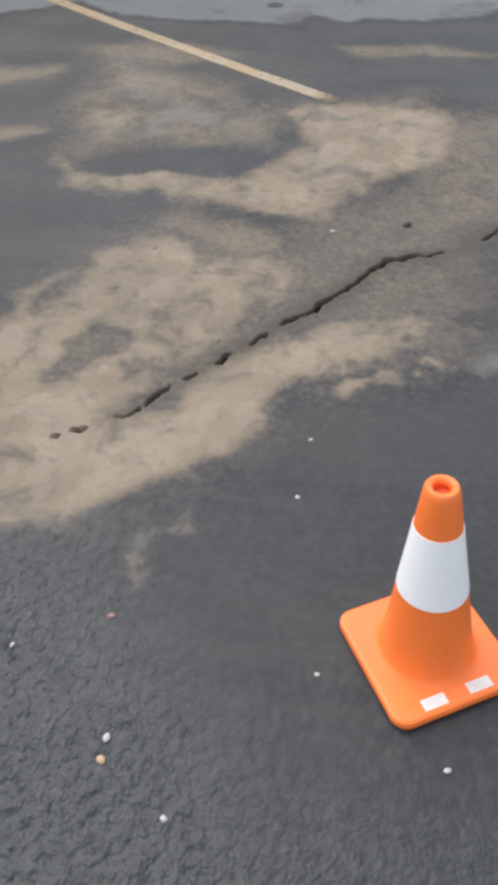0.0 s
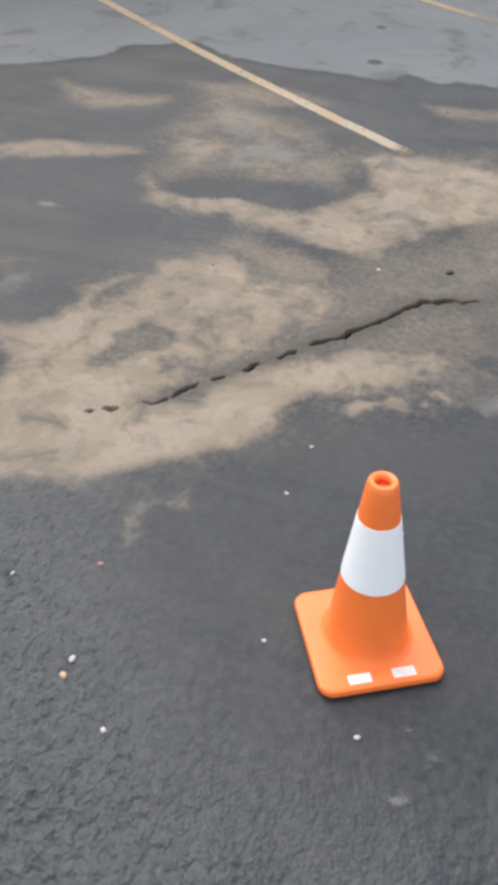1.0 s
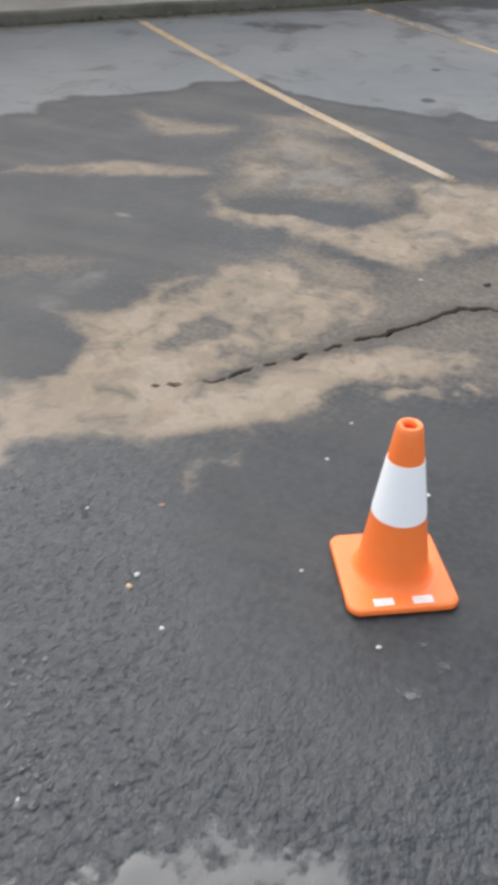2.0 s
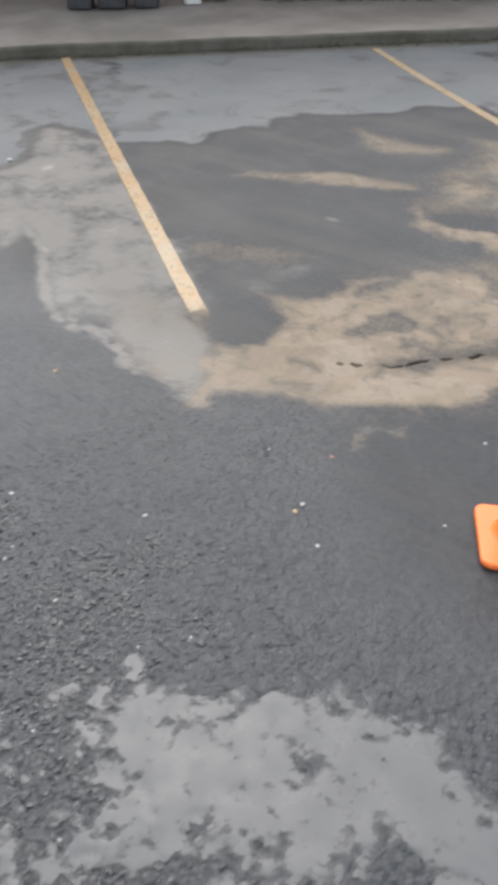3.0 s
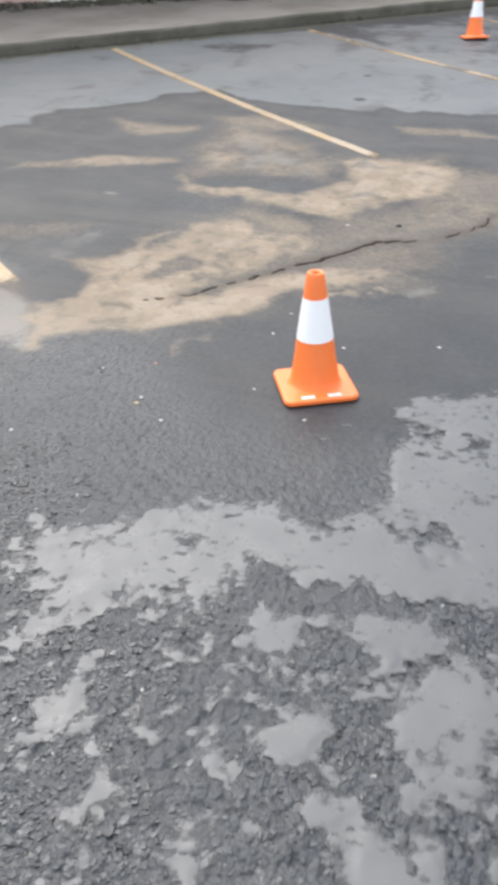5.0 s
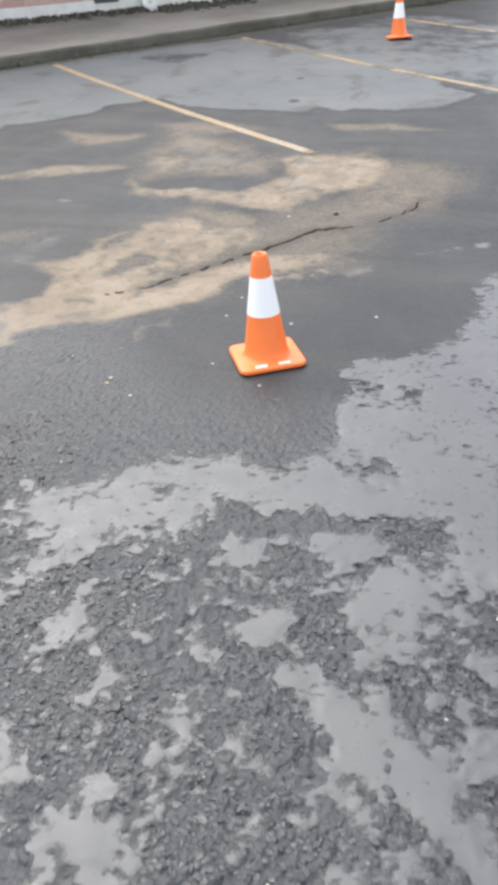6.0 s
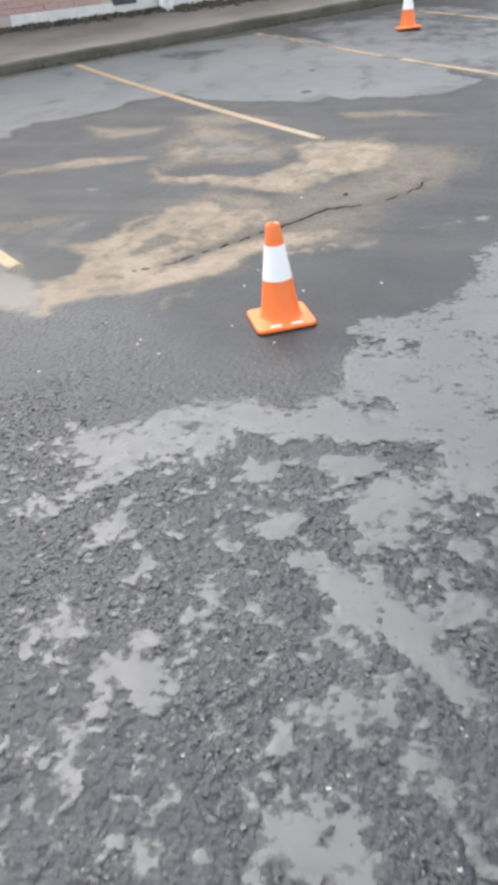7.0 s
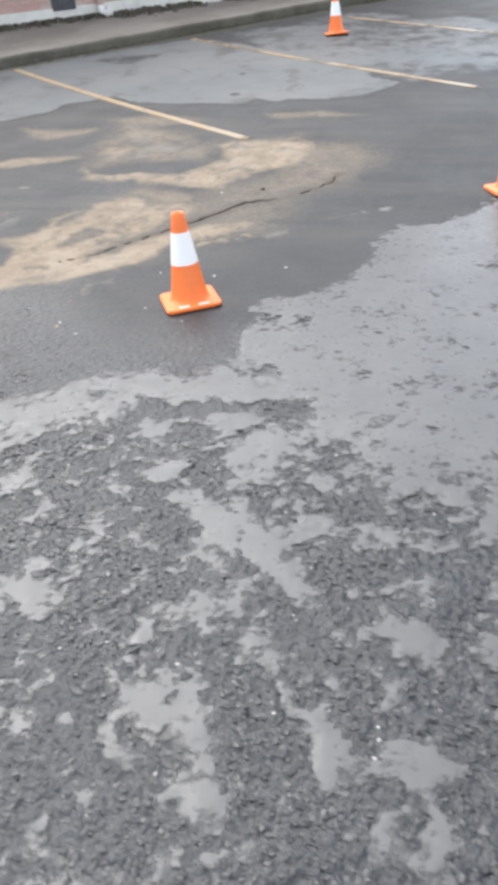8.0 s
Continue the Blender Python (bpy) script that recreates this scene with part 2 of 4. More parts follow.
def lattice(x, y, size, seed):
    """Smooth value noise with cells of that size, -1 to 1."""
    u, v = x / size + seed * 17.3, y / size - seed * 9.7
    i, j = np.floor(u).astype(np.int64), np.floor(v).astype(np.int64)
    f, g = u - i, v - j
    f, g = f * f * (3 - 2 * f), g * g * (3 - 2 * g)

    def h(a, b):
        n = (a * 374761393 + b * 668265263 + seed * 1274126177) & 0x7FFFFFFF
        n = ((n ^ (n >> 13)) * 1274126177) & 0x7FFFFFFF
        return ((n ^ (n >> 16)) & 0xFFFF) / 32767.5 - 1
    return (h(i, j) * (1 - f) + h(i + 1, j) * f) * (1 - g) + (h(i, j + 1) * (1 - f) + h(i + 1, j + 1) * f) * g


def cobbles(x, y, size, seed):
    """Rounded stones of about that size set side by side: 1 on a stone's crown, 0 between stones."""
    u, v = x / size, y / size
    i, j = np.floor(u).astype(np.int64), np.floor(v).astype(np.int64)
    best = np.full(u.shape, 9.0)
    for a in (-1, 0, 1):
        for c in (-1, 0, 1):
            n = ((i + a) * 374761393 + (j + c) * 668265263 + seed * 1274126177) & 0x7FFFFFFF
            n = ((n ^ (n >> 13)) * 1274126177) & 0x7FFFFFFF
            n = n ^ (n >> 16)
            dx, dy = i + a + 0.15 + 0.7 * (n & 0xFF) / 255 - u, j + c + 0.15 + 0.7 * ((n >> 8) & 0xFF) / 255 - v
            best = np.minimum(best, (dx * dx + dy * dy) * (1.0 + 1.2 * ((n >> 16) & 0x7F) / 127))
    return np.clip(1 - best / 0.55, 0, 1) ** 0.7


def fractal(x, y, size, seed, octaves=4, gain=0.55):
    total, amp = 0 * x, 1.0
    for k in range(octaves):
        total = total + amp * lattice(x, y, size / 2 ** k, seed + 3 * k)
        amp *= gain
    return total


def area(x, y, outline, soft=0.05):
    """1 inside the outline, 0 outside it, blending over soft metres."""
    p = np.array(outline, float).reshape(-1, 2)
    lo, hi = p.min(0) - soft, p.max(0) + soft
    near = (x > lo[0]) & (x < hi[0]) & (y > lo[1]) & (y < hi[1])
    out = np.zeros(x.shape)
    qx, qy = x[near], y[near]
    inside, d = np.zeros(qx.shape, bool), np.full(qx.shape, 9e9)
    for (ax, ay), (bx, by) in zip(p, np.roll(p, -1, 0)):
        ex, ey = bx - ax, by - ay
        s = np.clip(((qx - ax) * ex + (qy - ay) * ey) / (ex * ex + ey * ey + 1e-12), 0, 1)
        d = np.minimum(d, np.hypot(qx - ax - s * ex, qy - ay - s * ey))
        inside ^= ((ay > qy) != (by > qy)) & (qx < ex * (qy - ay) / (ey + 1e-12) + ax)
    t = np.clip(0.5 + np.where(inside, d, -d) / (2 * soft), 0, 1)
    out[near] = t * t * (3 - 2 * t)
    return out


def warped(x, y):
    """Places shifted a little, so that outlines become ragged."""
    return (x + 0.045 * fractal(x, y, 0.30, 5, 4), y + 0.045 * fractal(x, y, 0.30, 11, 4))


CALM = (-0.25, 1.0, 0.2, 1.35, 1.0, 2.3, 1.4, 2.1, 1.3, 1.5, 0.9, 0.75, 0.85, 0.42, 0.35, 0.42, 0.12, 0.68)
CRACK = (-0.54, 1.54, -0.46, 1.62, -0.36, 1.67, -0.33, 1.72, -0.27, 1.80, -0.18, 1.90, -0.11, 2.01, -0.03, 2.09, 0.07, 2.23, 0.15, 2.33, 0.22, 2.43, 0.29, 2.54, 0.37, 2.67, 0.50, 2.72, 0.65, 2.78, 0.79, 2.93, 0.91, 3.13, 0.94, 3.30)


def sand_mask(x, y):
    """Where sand lies thick."""
    u, v = warped(x, y)
    m = area(u, v, (-0.88, 1.07, -0.80, 0.88, -0.70, 0.93, -0.73, 1.08, -0.56, 1.17, -0.36, 1.26, -0.10, 1.44, 0.04, 1.63, 0.07, 1.87, 0.23, 2.01, 0.14, 2.06, -0.05, 1.92, -0.29, 1.68, -0.55, 1.58, -0.67, 1.67, -1.02, 1.84, -1.08, 1.80, -0.92, 1.55, -1.02, 1.34), 0.07)
    m = np.maximum(m, area(u, v, (-0.70, 1.54, -0.53, 1.19, -0.36, 1.27, -0.28, 1.36, -0.08, 1.45, -0.01, 1.58, 0.03, 1.71, 0.10, 1.87, 0.30, 2.01, 0.55, 2.21, 0.56, 2.34, 0.32, 2.27, 0.17, 2.19, 0.04, 2.05, -0.20, 1.83, -0.41, 1.63, -0.53, 1.52), 0.11) * np.clip(1.10 - 0.30 * np.clip((x - 0.1) / 0.4, 0, 1) + 0.3 * fractal(x, y, 0.09, 78, 3), 0, 1))
    m = np.maximum(m, (0.80 + 0.34 * fractal(x, y, 0.20, 77, 4)) * area(u, v, (-0.95, 2.09, -0.80, 2.25, -0.79, 2.51, -0.65, 2.67, -0.42, 2.67, -0.18, 2.55, -0.05, 2.56, 0.13, 2.52, 0.12, 2.41, 0.05, 2.22, -0.09, 2.08, -0.18, 1.92, -0.31, 1.78, -0.42, 1.66, -0.56, 1.54, -0.69, 1.51), 0.12))
    m = np.maximum(m, 0.9 * area(u, v, (-1.23, 1.83, -1.06, 1.75, -0.87, 1.47, -1.07, 1.30, -0.92, 1.06, -0.80, 1.04, -0.29, 1.50, -0.34, 1.69, -0.45, 1.88, -0.63, 1.83, -0.78, 2.00, -0.81, 2.39, -0.91, 2.22, -1.00, 1.92), 0.10))
    m = np.maximum(m, 0.95 * area(u, v, (-1.26, 3.33, -1.14, 3.16, -1.04, 3.06, -0.79, 3.01, -0.51, 3.02, -0.30, 2.99, -0.07, 2.92, 0.09, 2.93, 0.16, 3.15, 0.37, 3.36, 0.59, 3.62, 0.61, 3.95, 0.50, 4.10, 0.16, 4.05, -0.07, 4.01, -0.17, 3.86, -0.07, 3.56, -0.20, 3.37, -0.38, 3.24, -0.76, 3.18, -1.08, 3.15), 0.14))
    m = m * (1 - 0.85 * area(u, v, (-0.64, 1.89, -0.67, 2.01, -0.57, 2.09, -0.47, 2.08, -0.47, 1.98, -0.56, 1.89), 0.05))
    m = m * (1 - 0.8 * area(u, v, (-0.16, 2.13, -0.08, 2.24, 0.04, 2.25, -0.05, 2.09), 0.05))
    m = m * (1 - 0.95 * area(u, v, (-1.07, 3.27, -0.83, 3.41, -0.50, 3.54, -0.33, 3.49, -0.27, 3.36, -0.51, 3.24, -0.89, 3.17), 0.05))
    m = m * (1 - (0.72 + 0.3 * fractal(x, y, 0.1, 29, 3)) * area(u, v, (-1.34, 1.64, -1.36, 1.78, -1.16, 1.76, -1.00, 1.65, -0.90, 1.48, -1.00, 1.35, -1.16, 1.41), 0.08))
    d = np.hypot(u + 0.235, v - 1.765)
    m = m * (1 - 0.8 * np.clip(1.4 - d / 0.045, 0, 1))
    return m + 0.22 * (fractal(x, y, 0.16, 21, 4) - 0.15) * (m > 0.05)


def wash(x, y):
    """Where sand tints the asphalt."""
    u, v = warped(x, y)
    m = 1.1 * np.clip(sand_mask(x, y), 0, 1)
    m = np.maximum(m, 0.6 * area(u, v, (-0.65, 2.67, -0.48, 2.92, -0.17, 2.84, 0.00, 2.78, 0.13, 2.52, -0.05, 2.56, -0.18, 2.55, -0.42, 2.67), 0.16))
    m = np.maximum(m, (0.52 + 0.18 * fractal(x, y, 0.25, 41, 4)) * area(u, v, (-1.26, 3.36, -1.23, 3.55, -1.36, 3.73, -1.27, 4.11, -1.49, 4.54, -1.18, 4.54, -0.79, 4.34, -0.42, 4.10, -0.07, 4.01, -0.11, 3.83, -0.20, 3.54, -0.36, 3.54, -0.72, 3.49, -1.02, 3.37, -1.05, 3.23), 0.24))
    m = np.maximum(m, 0.7 * area(u, v, (-0.06, 3.86, 0.44, 4.27, 0.55, 3.51, 0.25, 3.31, 0.12, 3.07, -0.02, 3.06), 0.25))
    m = np.maximum(m, 0.5 * area(u, v, (0.37, 3.96, 0.76, 4.16, 1.15, 4.02, 1.31, 3.70, 1.08, 3.24, 0.82, 2.83, 0.49, 2.85, 0.33, 3.17), 0.30))
    m = np.maximum(m, 0.62 * area(u, v, (-2.42, 4.32, -2.15, 4.05, -1.91, 3.93, -1.73, 4.11, -1.46, 4.28, -1.58, 4.36, -1.99, 4.27), 0.10))
    m = np.maximum(m, 0.75 * area(u, v, (-2.47, 2.99, -2.17, 3.28, -1.82, 3.50, -1.52, 3.57, -1.33, 3.54, -1.60, 3.35, -2.00, 3.17), 0.08))
    m = np.maximum(m, 0.4 * area(u, v, (-2.01, 2.04, -1.64, 2.22, -1.28, 2.33, -1.33, 2.18, -1.84, 1.86), 0.10))
    m = np.maximum(m, 0.5 * area(u, v, (-1.60, 4.59, -1.07, 4.83, -0.57, 4.63, -0.82, 4.44, -1.28, 4.38), 0.10))
    m = np.maximum(m, 0.5 * area(u, v, (-0.07, 4.90, 0.47, 5.00, 0.93, 4.89, 0.52, 4.75, 0.08, 4.72), 0.08))
    m = np.maximum(m, (0.30 + 0.4 * fractal(x, y, 0.06, 35, 3)) * area(u, v, (-0.16, 1.15, -0.13, 1.22, -0.06, 1.27, 0.00, 1.31, 0.03, 1.27, -0.03, 1.23, -0.09, 1.20, -0.09, 1.15, -0.08, 1.09, -0.12, 1.08), 0.06))
    m = np.maximum(m, (0.55 + 0.6 * fractal(x, y, 0.06, 33, 3)) * area(u, v, (0.17, 1.86, 0.27, 1.97, 0.45, 2.06, 0.62, 2.16, 0.62, 2.06, 0.43, 1.96, 0.28, 1.85), 0.07))
    m = np.maximum(m, 0.40 * area(u, v, (-0.95, 2.09, -0.86, 2.39, -0.75, 2.74, -0.43, 2.93, -0.07, 2.89, 0.19, 3.15, 0.83, 3.90, 0.77, 2.12, 0.45, 1.96, 0.12, 1.75, -0.13, 1.40, -0.53, 1.19), 0.25))
    m = np.maximum(m, (0.62 + 0.25 * fractal(x, y, 0.2, 44, 4)) * area(u, v, (-1.60, 1.14, -1.16, 0.99, -0.76, 0.89, -0.72, 0.97, -0.95, 1.29, -1.10, 1.32, -1.27, 1.48, -1.60, 1.48, -1.90, 1.43), 0.12))
    m = m * (1 - 0.9 * area(u, v, (-1.07, 3.27, -0.83, 3.41, -0.50, 3.54, -0.33, 3.49, -0.27, 3.36, -0.51, 3.24, -0.89, 3.17), 0.05))
    return m


def silt_glare(x, y):
    """Where pale grey silt, and wet glare painted along with it, tints the asphalt."""
    u, v = warped(x, y)
    # the two large left patches are laid on stronger to paint wet glare
    m = (0.74 + 0.30 * fractal(x, y, 0.35, 15, 5, 0.7)) * area(u, v, (-5.34, 2.62, -3.24, 1.34, -2.94, 1.55, -2.42, 1.36, -1.99, 1.07, -1.77, 1.05, -1.51, 1.04, -1.14, 0.98, -0.81, 0.92, -0.80, 1.04, -1.08, 1.30, -1.39, 1.53, -1.66, 1.75, -1.99, 1.97, -2.82, 2.40, -3.93, 3.02), 0.10)
    m = np.maximum(m, (0.72 + 0.30 * fractal(x, y, 0.35, 16, 5, 0.7)) * area(u, v, (-2.67, 1.24, -2.78, 1.54, -1.93, 1.05, -1.36, 1.11, -0.89, 0.98, -1.03, 1.17, -1.35, 1.43, -3.22, 2.52, -4.85, 3.41, -5.56, 3.11, -4.5, 2.0), 0.12))
    m = np.maximum(m, (0.42 + 0.3 * fractal(0.5 * x + y, 0.5 * y - 2 * x, 0.4, 17, 3)) * area(u, v, (-2.53, 2.12, -2.04, 2.07, -1.56, 2.22, -1.15, 2.35, -1.11, 2.09, -1.15, 1.84, -1.16, 1.76, -1.36, 1.78, -1.35, 1.63, -1.07, 1.30, -1.48, 1.48, -2.07, 1.73), 0.2))
    m = np.maximum(m, (1.1 + 0.7 * fractal(x, y, 0.15, 19, 3)) * area(u, v, (-3.27, 1.68, -2.91, 1.50, -2.58, 1.42, -2.26, 1.25, -1.96, 1.06, -1.89, 1.09, -2.07, 1.18, -2.52, 1.46, -3.02, 1.63), 0.07))
    m = np.maximum(m, (0.62 + 0.6 * fractal(x, y, 0.05, 23, 3)) * area(u, v, (-2.01, 1.10, -1.81, 1.09, -1.55, 1.08, -1.20, 1.03, -0.83, 0.97, -0.78, 0.88, -1.12, 0.92, -1.51, 0.97, -1.85, 1.01), 0.07))
    m = np.maximum(m, 0.5 * area(u, v, (0.66, 2.15, 0.77, 2.21, 0.77, 2.11, 0.68, 2.10), 0.07))
    m = np.maximum(m, (0.42 + 0.4 * fractal(x, y, 0.06, 36, 3)) * area(u, v, (-0.16, 1.15, -0.13, 1.22, 0.00, 1.31, 0.03, 1.27, -0.09, 1.20, -0.08, 1.09, -0.12, 1.08), 0.06))
    m = np.maximum(m, (0.60 + 0.7 * fractal(x, y, 0.09, 38, 3)) * area(u, v, (1.05, 2.40, 1.23, 2.56, 1.42, 2.65, 1.39, 2.55, 1.21, 2.46), 0.05))
    m = np.maximum(m, (0.34 + 0.25 * fractal(x, y, 0.22, 42, 4)) * area(u, v, (-1.30, 3.45, -1.30, 4.11, -1.30, 4.50, -0.79, 4.34, -0.10, 4.01, -0.20, 3.58, -0.72, 3.52), 0.15))
    m = np.maximum(m, 0.7 * np.exp(-((x + 1.494) / 0.07) ** 2 - ((y - 2.794) / 0.035) ** 2))
    m = np.maximum(m, 0.6 * area(u, v, (0.64, 2.10, 0.84, 2.24, 0.83, 2.13, 0.69, 2.04), 0.06))
    return m


def damp(x, y):
    """Where a thin film of water smooths the asphalt, its sky sheen painted pale."""
    u, v = warped(x, y)
    u, v = u + 0.07 * fractal(x, y, 0.6, 8, 4), v + 0.07 * fractal(x, y, 0.6, 14, 4)
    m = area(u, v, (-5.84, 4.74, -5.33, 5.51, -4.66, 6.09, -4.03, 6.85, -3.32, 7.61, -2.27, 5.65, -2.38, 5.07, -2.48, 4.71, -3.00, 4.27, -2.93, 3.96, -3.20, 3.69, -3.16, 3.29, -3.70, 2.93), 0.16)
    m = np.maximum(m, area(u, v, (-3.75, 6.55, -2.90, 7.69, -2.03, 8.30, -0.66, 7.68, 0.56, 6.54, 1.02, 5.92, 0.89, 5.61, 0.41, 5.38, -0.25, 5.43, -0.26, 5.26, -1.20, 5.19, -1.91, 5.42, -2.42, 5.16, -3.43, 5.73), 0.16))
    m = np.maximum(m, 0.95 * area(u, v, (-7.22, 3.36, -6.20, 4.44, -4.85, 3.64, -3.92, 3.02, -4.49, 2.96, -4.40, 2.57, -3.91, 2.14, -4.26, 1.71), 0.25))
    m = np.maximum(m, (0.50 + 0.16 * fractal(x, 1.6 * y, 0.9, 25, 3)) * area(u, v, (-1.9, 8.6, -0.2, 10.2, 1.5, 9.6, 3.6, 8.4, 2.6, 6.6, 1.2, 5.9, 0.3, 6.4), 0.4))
    for sx, sy, r in ((-0.55, 5.55, 0.075), (-0.72, 6.40, 0.06)):
        m = m * (1 - 0.85 * np.exp(-((x - sx) ** 2 + (y - sy) ** 2) / r ** 2))
    m = m * (1 - 0.6 * area(u, v, (-3.08, 7.05, -2.63, 7.61, -2.06, 7.54, -1.83, 7.30, -2.29, 6.81), 0.3))
    return np.maximum(m, 0.55 * area(u, v, (-6.71, 3.93, -5.99, 4.67, -4.35, 3.86, -3.68, 3.07, -4.14, 2.90, -4.81, 2.72), 0.15))


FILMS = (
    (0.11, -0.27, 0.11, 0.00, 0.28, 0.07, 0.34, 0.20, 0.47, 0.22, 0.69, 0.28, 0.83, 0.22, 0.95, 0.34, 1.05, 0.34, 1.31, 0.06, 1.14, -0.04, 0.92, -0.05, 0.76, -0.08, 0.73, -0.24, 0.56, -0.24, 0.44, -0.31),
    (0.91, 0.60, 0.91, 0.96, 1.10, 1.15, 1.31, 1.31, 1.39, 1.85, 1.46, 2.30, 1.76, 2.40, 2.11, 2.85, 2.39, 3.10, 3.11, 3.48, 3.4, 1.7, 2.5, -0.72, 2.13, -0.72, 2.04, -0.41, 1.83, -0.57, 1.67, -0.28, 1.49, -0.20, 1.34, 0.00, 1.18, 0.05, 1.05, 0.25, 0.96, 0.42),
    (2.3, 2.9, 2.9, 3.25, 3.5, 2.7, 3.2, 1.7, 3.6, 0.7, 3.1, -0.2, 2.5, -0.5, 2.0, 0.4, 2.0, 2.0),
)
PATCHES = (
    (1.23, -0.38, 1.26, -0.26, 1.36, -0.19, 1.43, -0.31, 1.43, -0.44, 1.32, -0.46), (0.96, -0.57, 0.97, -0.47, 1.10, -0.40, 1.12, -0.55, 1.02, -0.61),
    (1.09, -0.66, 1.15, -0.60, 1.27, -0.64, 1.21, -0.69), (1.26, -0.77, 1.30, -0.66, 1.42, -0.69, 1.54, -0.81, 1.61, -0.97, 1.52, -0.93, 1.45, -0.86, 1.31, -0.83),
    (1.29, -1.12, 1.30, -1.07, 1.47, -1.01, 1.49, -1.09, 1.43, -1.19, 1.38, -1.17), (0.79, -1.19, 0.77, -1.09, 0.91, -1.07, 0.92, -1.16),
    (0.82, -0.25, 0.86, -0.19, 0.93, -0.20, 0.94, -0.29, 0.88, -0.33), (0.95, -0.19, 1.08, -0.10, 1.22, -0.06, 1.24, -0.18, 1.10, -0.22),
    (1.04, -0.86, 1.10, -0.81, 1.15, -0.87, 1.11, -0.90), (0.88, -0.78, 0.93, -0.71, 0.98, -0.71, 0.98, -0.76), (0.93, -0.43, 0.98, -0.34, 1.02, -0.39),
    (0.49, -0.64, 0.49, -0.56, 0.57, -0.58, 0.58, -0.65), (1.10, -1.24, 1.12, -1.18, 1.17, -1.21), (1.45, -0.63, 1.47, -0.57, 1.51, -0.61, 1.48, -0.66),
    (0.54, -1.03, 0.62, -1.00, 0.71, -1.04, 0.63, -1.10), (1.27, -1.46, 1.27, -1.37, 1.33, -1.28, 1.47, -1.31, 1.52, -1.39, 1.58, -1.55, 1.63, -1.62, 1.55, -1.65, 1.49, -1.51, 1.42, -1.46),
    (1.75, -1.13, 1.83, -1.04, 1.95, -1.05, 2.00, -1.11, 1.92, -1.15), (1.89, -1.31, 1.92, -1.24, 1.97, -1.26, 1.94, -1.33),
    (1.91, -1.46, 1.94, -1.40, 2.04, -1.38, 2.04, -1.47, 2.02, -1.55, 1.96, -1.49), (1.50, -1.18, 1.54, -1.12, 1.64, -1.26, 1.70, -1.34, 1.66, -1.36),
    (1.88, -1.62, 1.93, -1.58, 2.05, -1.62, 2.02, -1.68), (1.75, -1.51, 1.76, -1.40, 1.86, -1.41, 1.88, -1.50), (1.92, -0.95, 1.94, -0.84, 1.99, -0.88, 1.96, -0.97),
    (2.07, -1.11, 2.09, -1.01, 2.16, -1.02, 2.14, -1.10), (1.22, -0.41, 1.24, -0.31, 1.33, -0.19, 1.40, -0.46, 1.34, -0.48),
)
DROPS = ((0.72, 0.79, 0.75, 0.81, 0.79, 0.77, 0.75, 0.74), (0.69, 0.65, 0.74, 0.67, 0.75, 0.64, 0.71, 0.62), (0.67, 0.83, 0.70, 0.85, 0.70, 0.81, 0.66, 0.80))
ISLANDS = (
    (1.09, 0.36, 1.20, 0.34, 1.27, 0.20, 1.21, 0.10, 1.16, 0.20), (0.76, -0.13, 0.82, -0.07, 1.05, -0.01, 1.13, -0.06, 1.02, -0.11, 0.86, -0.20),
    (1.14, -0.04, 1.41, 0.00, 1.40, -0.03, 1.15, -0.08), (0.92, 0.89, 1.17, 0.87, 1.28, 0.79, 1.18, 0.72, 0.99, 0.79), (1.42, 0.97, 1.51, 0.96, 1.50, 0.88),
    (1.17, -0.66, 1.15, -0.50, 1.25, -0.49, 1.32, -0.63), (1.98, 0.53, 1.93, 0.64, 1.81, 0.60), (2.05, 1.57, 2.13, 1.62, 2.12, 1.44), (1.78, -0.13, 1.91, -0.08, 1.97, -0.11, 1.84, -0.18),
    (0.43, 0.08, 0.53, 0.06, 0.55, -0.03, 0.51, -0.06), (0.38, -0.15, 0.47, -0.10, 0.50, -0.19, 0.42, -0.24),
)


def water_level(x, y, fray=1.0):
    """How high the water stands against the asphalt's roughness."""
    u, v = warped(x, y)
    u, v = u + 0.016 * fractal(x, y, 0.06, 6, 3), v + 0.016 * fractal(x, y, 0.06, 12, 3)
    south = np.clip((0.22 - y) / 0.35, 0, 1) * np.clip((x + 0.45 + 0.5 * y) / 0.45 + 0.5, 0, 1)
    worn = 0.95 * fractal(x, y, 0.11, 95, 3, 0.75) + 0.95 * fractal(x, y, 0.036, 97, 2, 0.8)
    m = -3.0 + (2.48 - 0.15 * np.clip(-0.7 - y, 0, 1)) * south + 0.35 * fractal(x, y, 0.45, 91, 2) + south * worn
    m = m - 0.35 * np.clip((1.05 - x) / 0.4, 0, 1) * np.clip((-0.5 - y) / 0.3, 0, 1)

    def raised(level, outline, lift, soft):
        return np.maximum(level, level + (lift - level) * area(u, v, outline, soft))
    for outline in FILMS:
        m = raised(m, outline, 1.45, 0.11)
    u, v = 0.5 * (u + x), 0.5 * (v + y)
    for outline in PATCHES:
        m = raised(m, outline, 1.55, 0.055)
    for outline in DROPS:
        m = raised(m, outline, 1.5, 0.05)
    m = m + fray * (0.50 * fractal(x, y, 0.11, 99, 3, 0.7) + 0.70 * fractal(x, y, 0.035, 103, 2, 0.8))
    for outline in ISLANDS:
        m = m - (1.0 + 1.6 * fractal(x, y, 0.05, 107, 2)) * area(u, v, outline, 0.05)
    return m


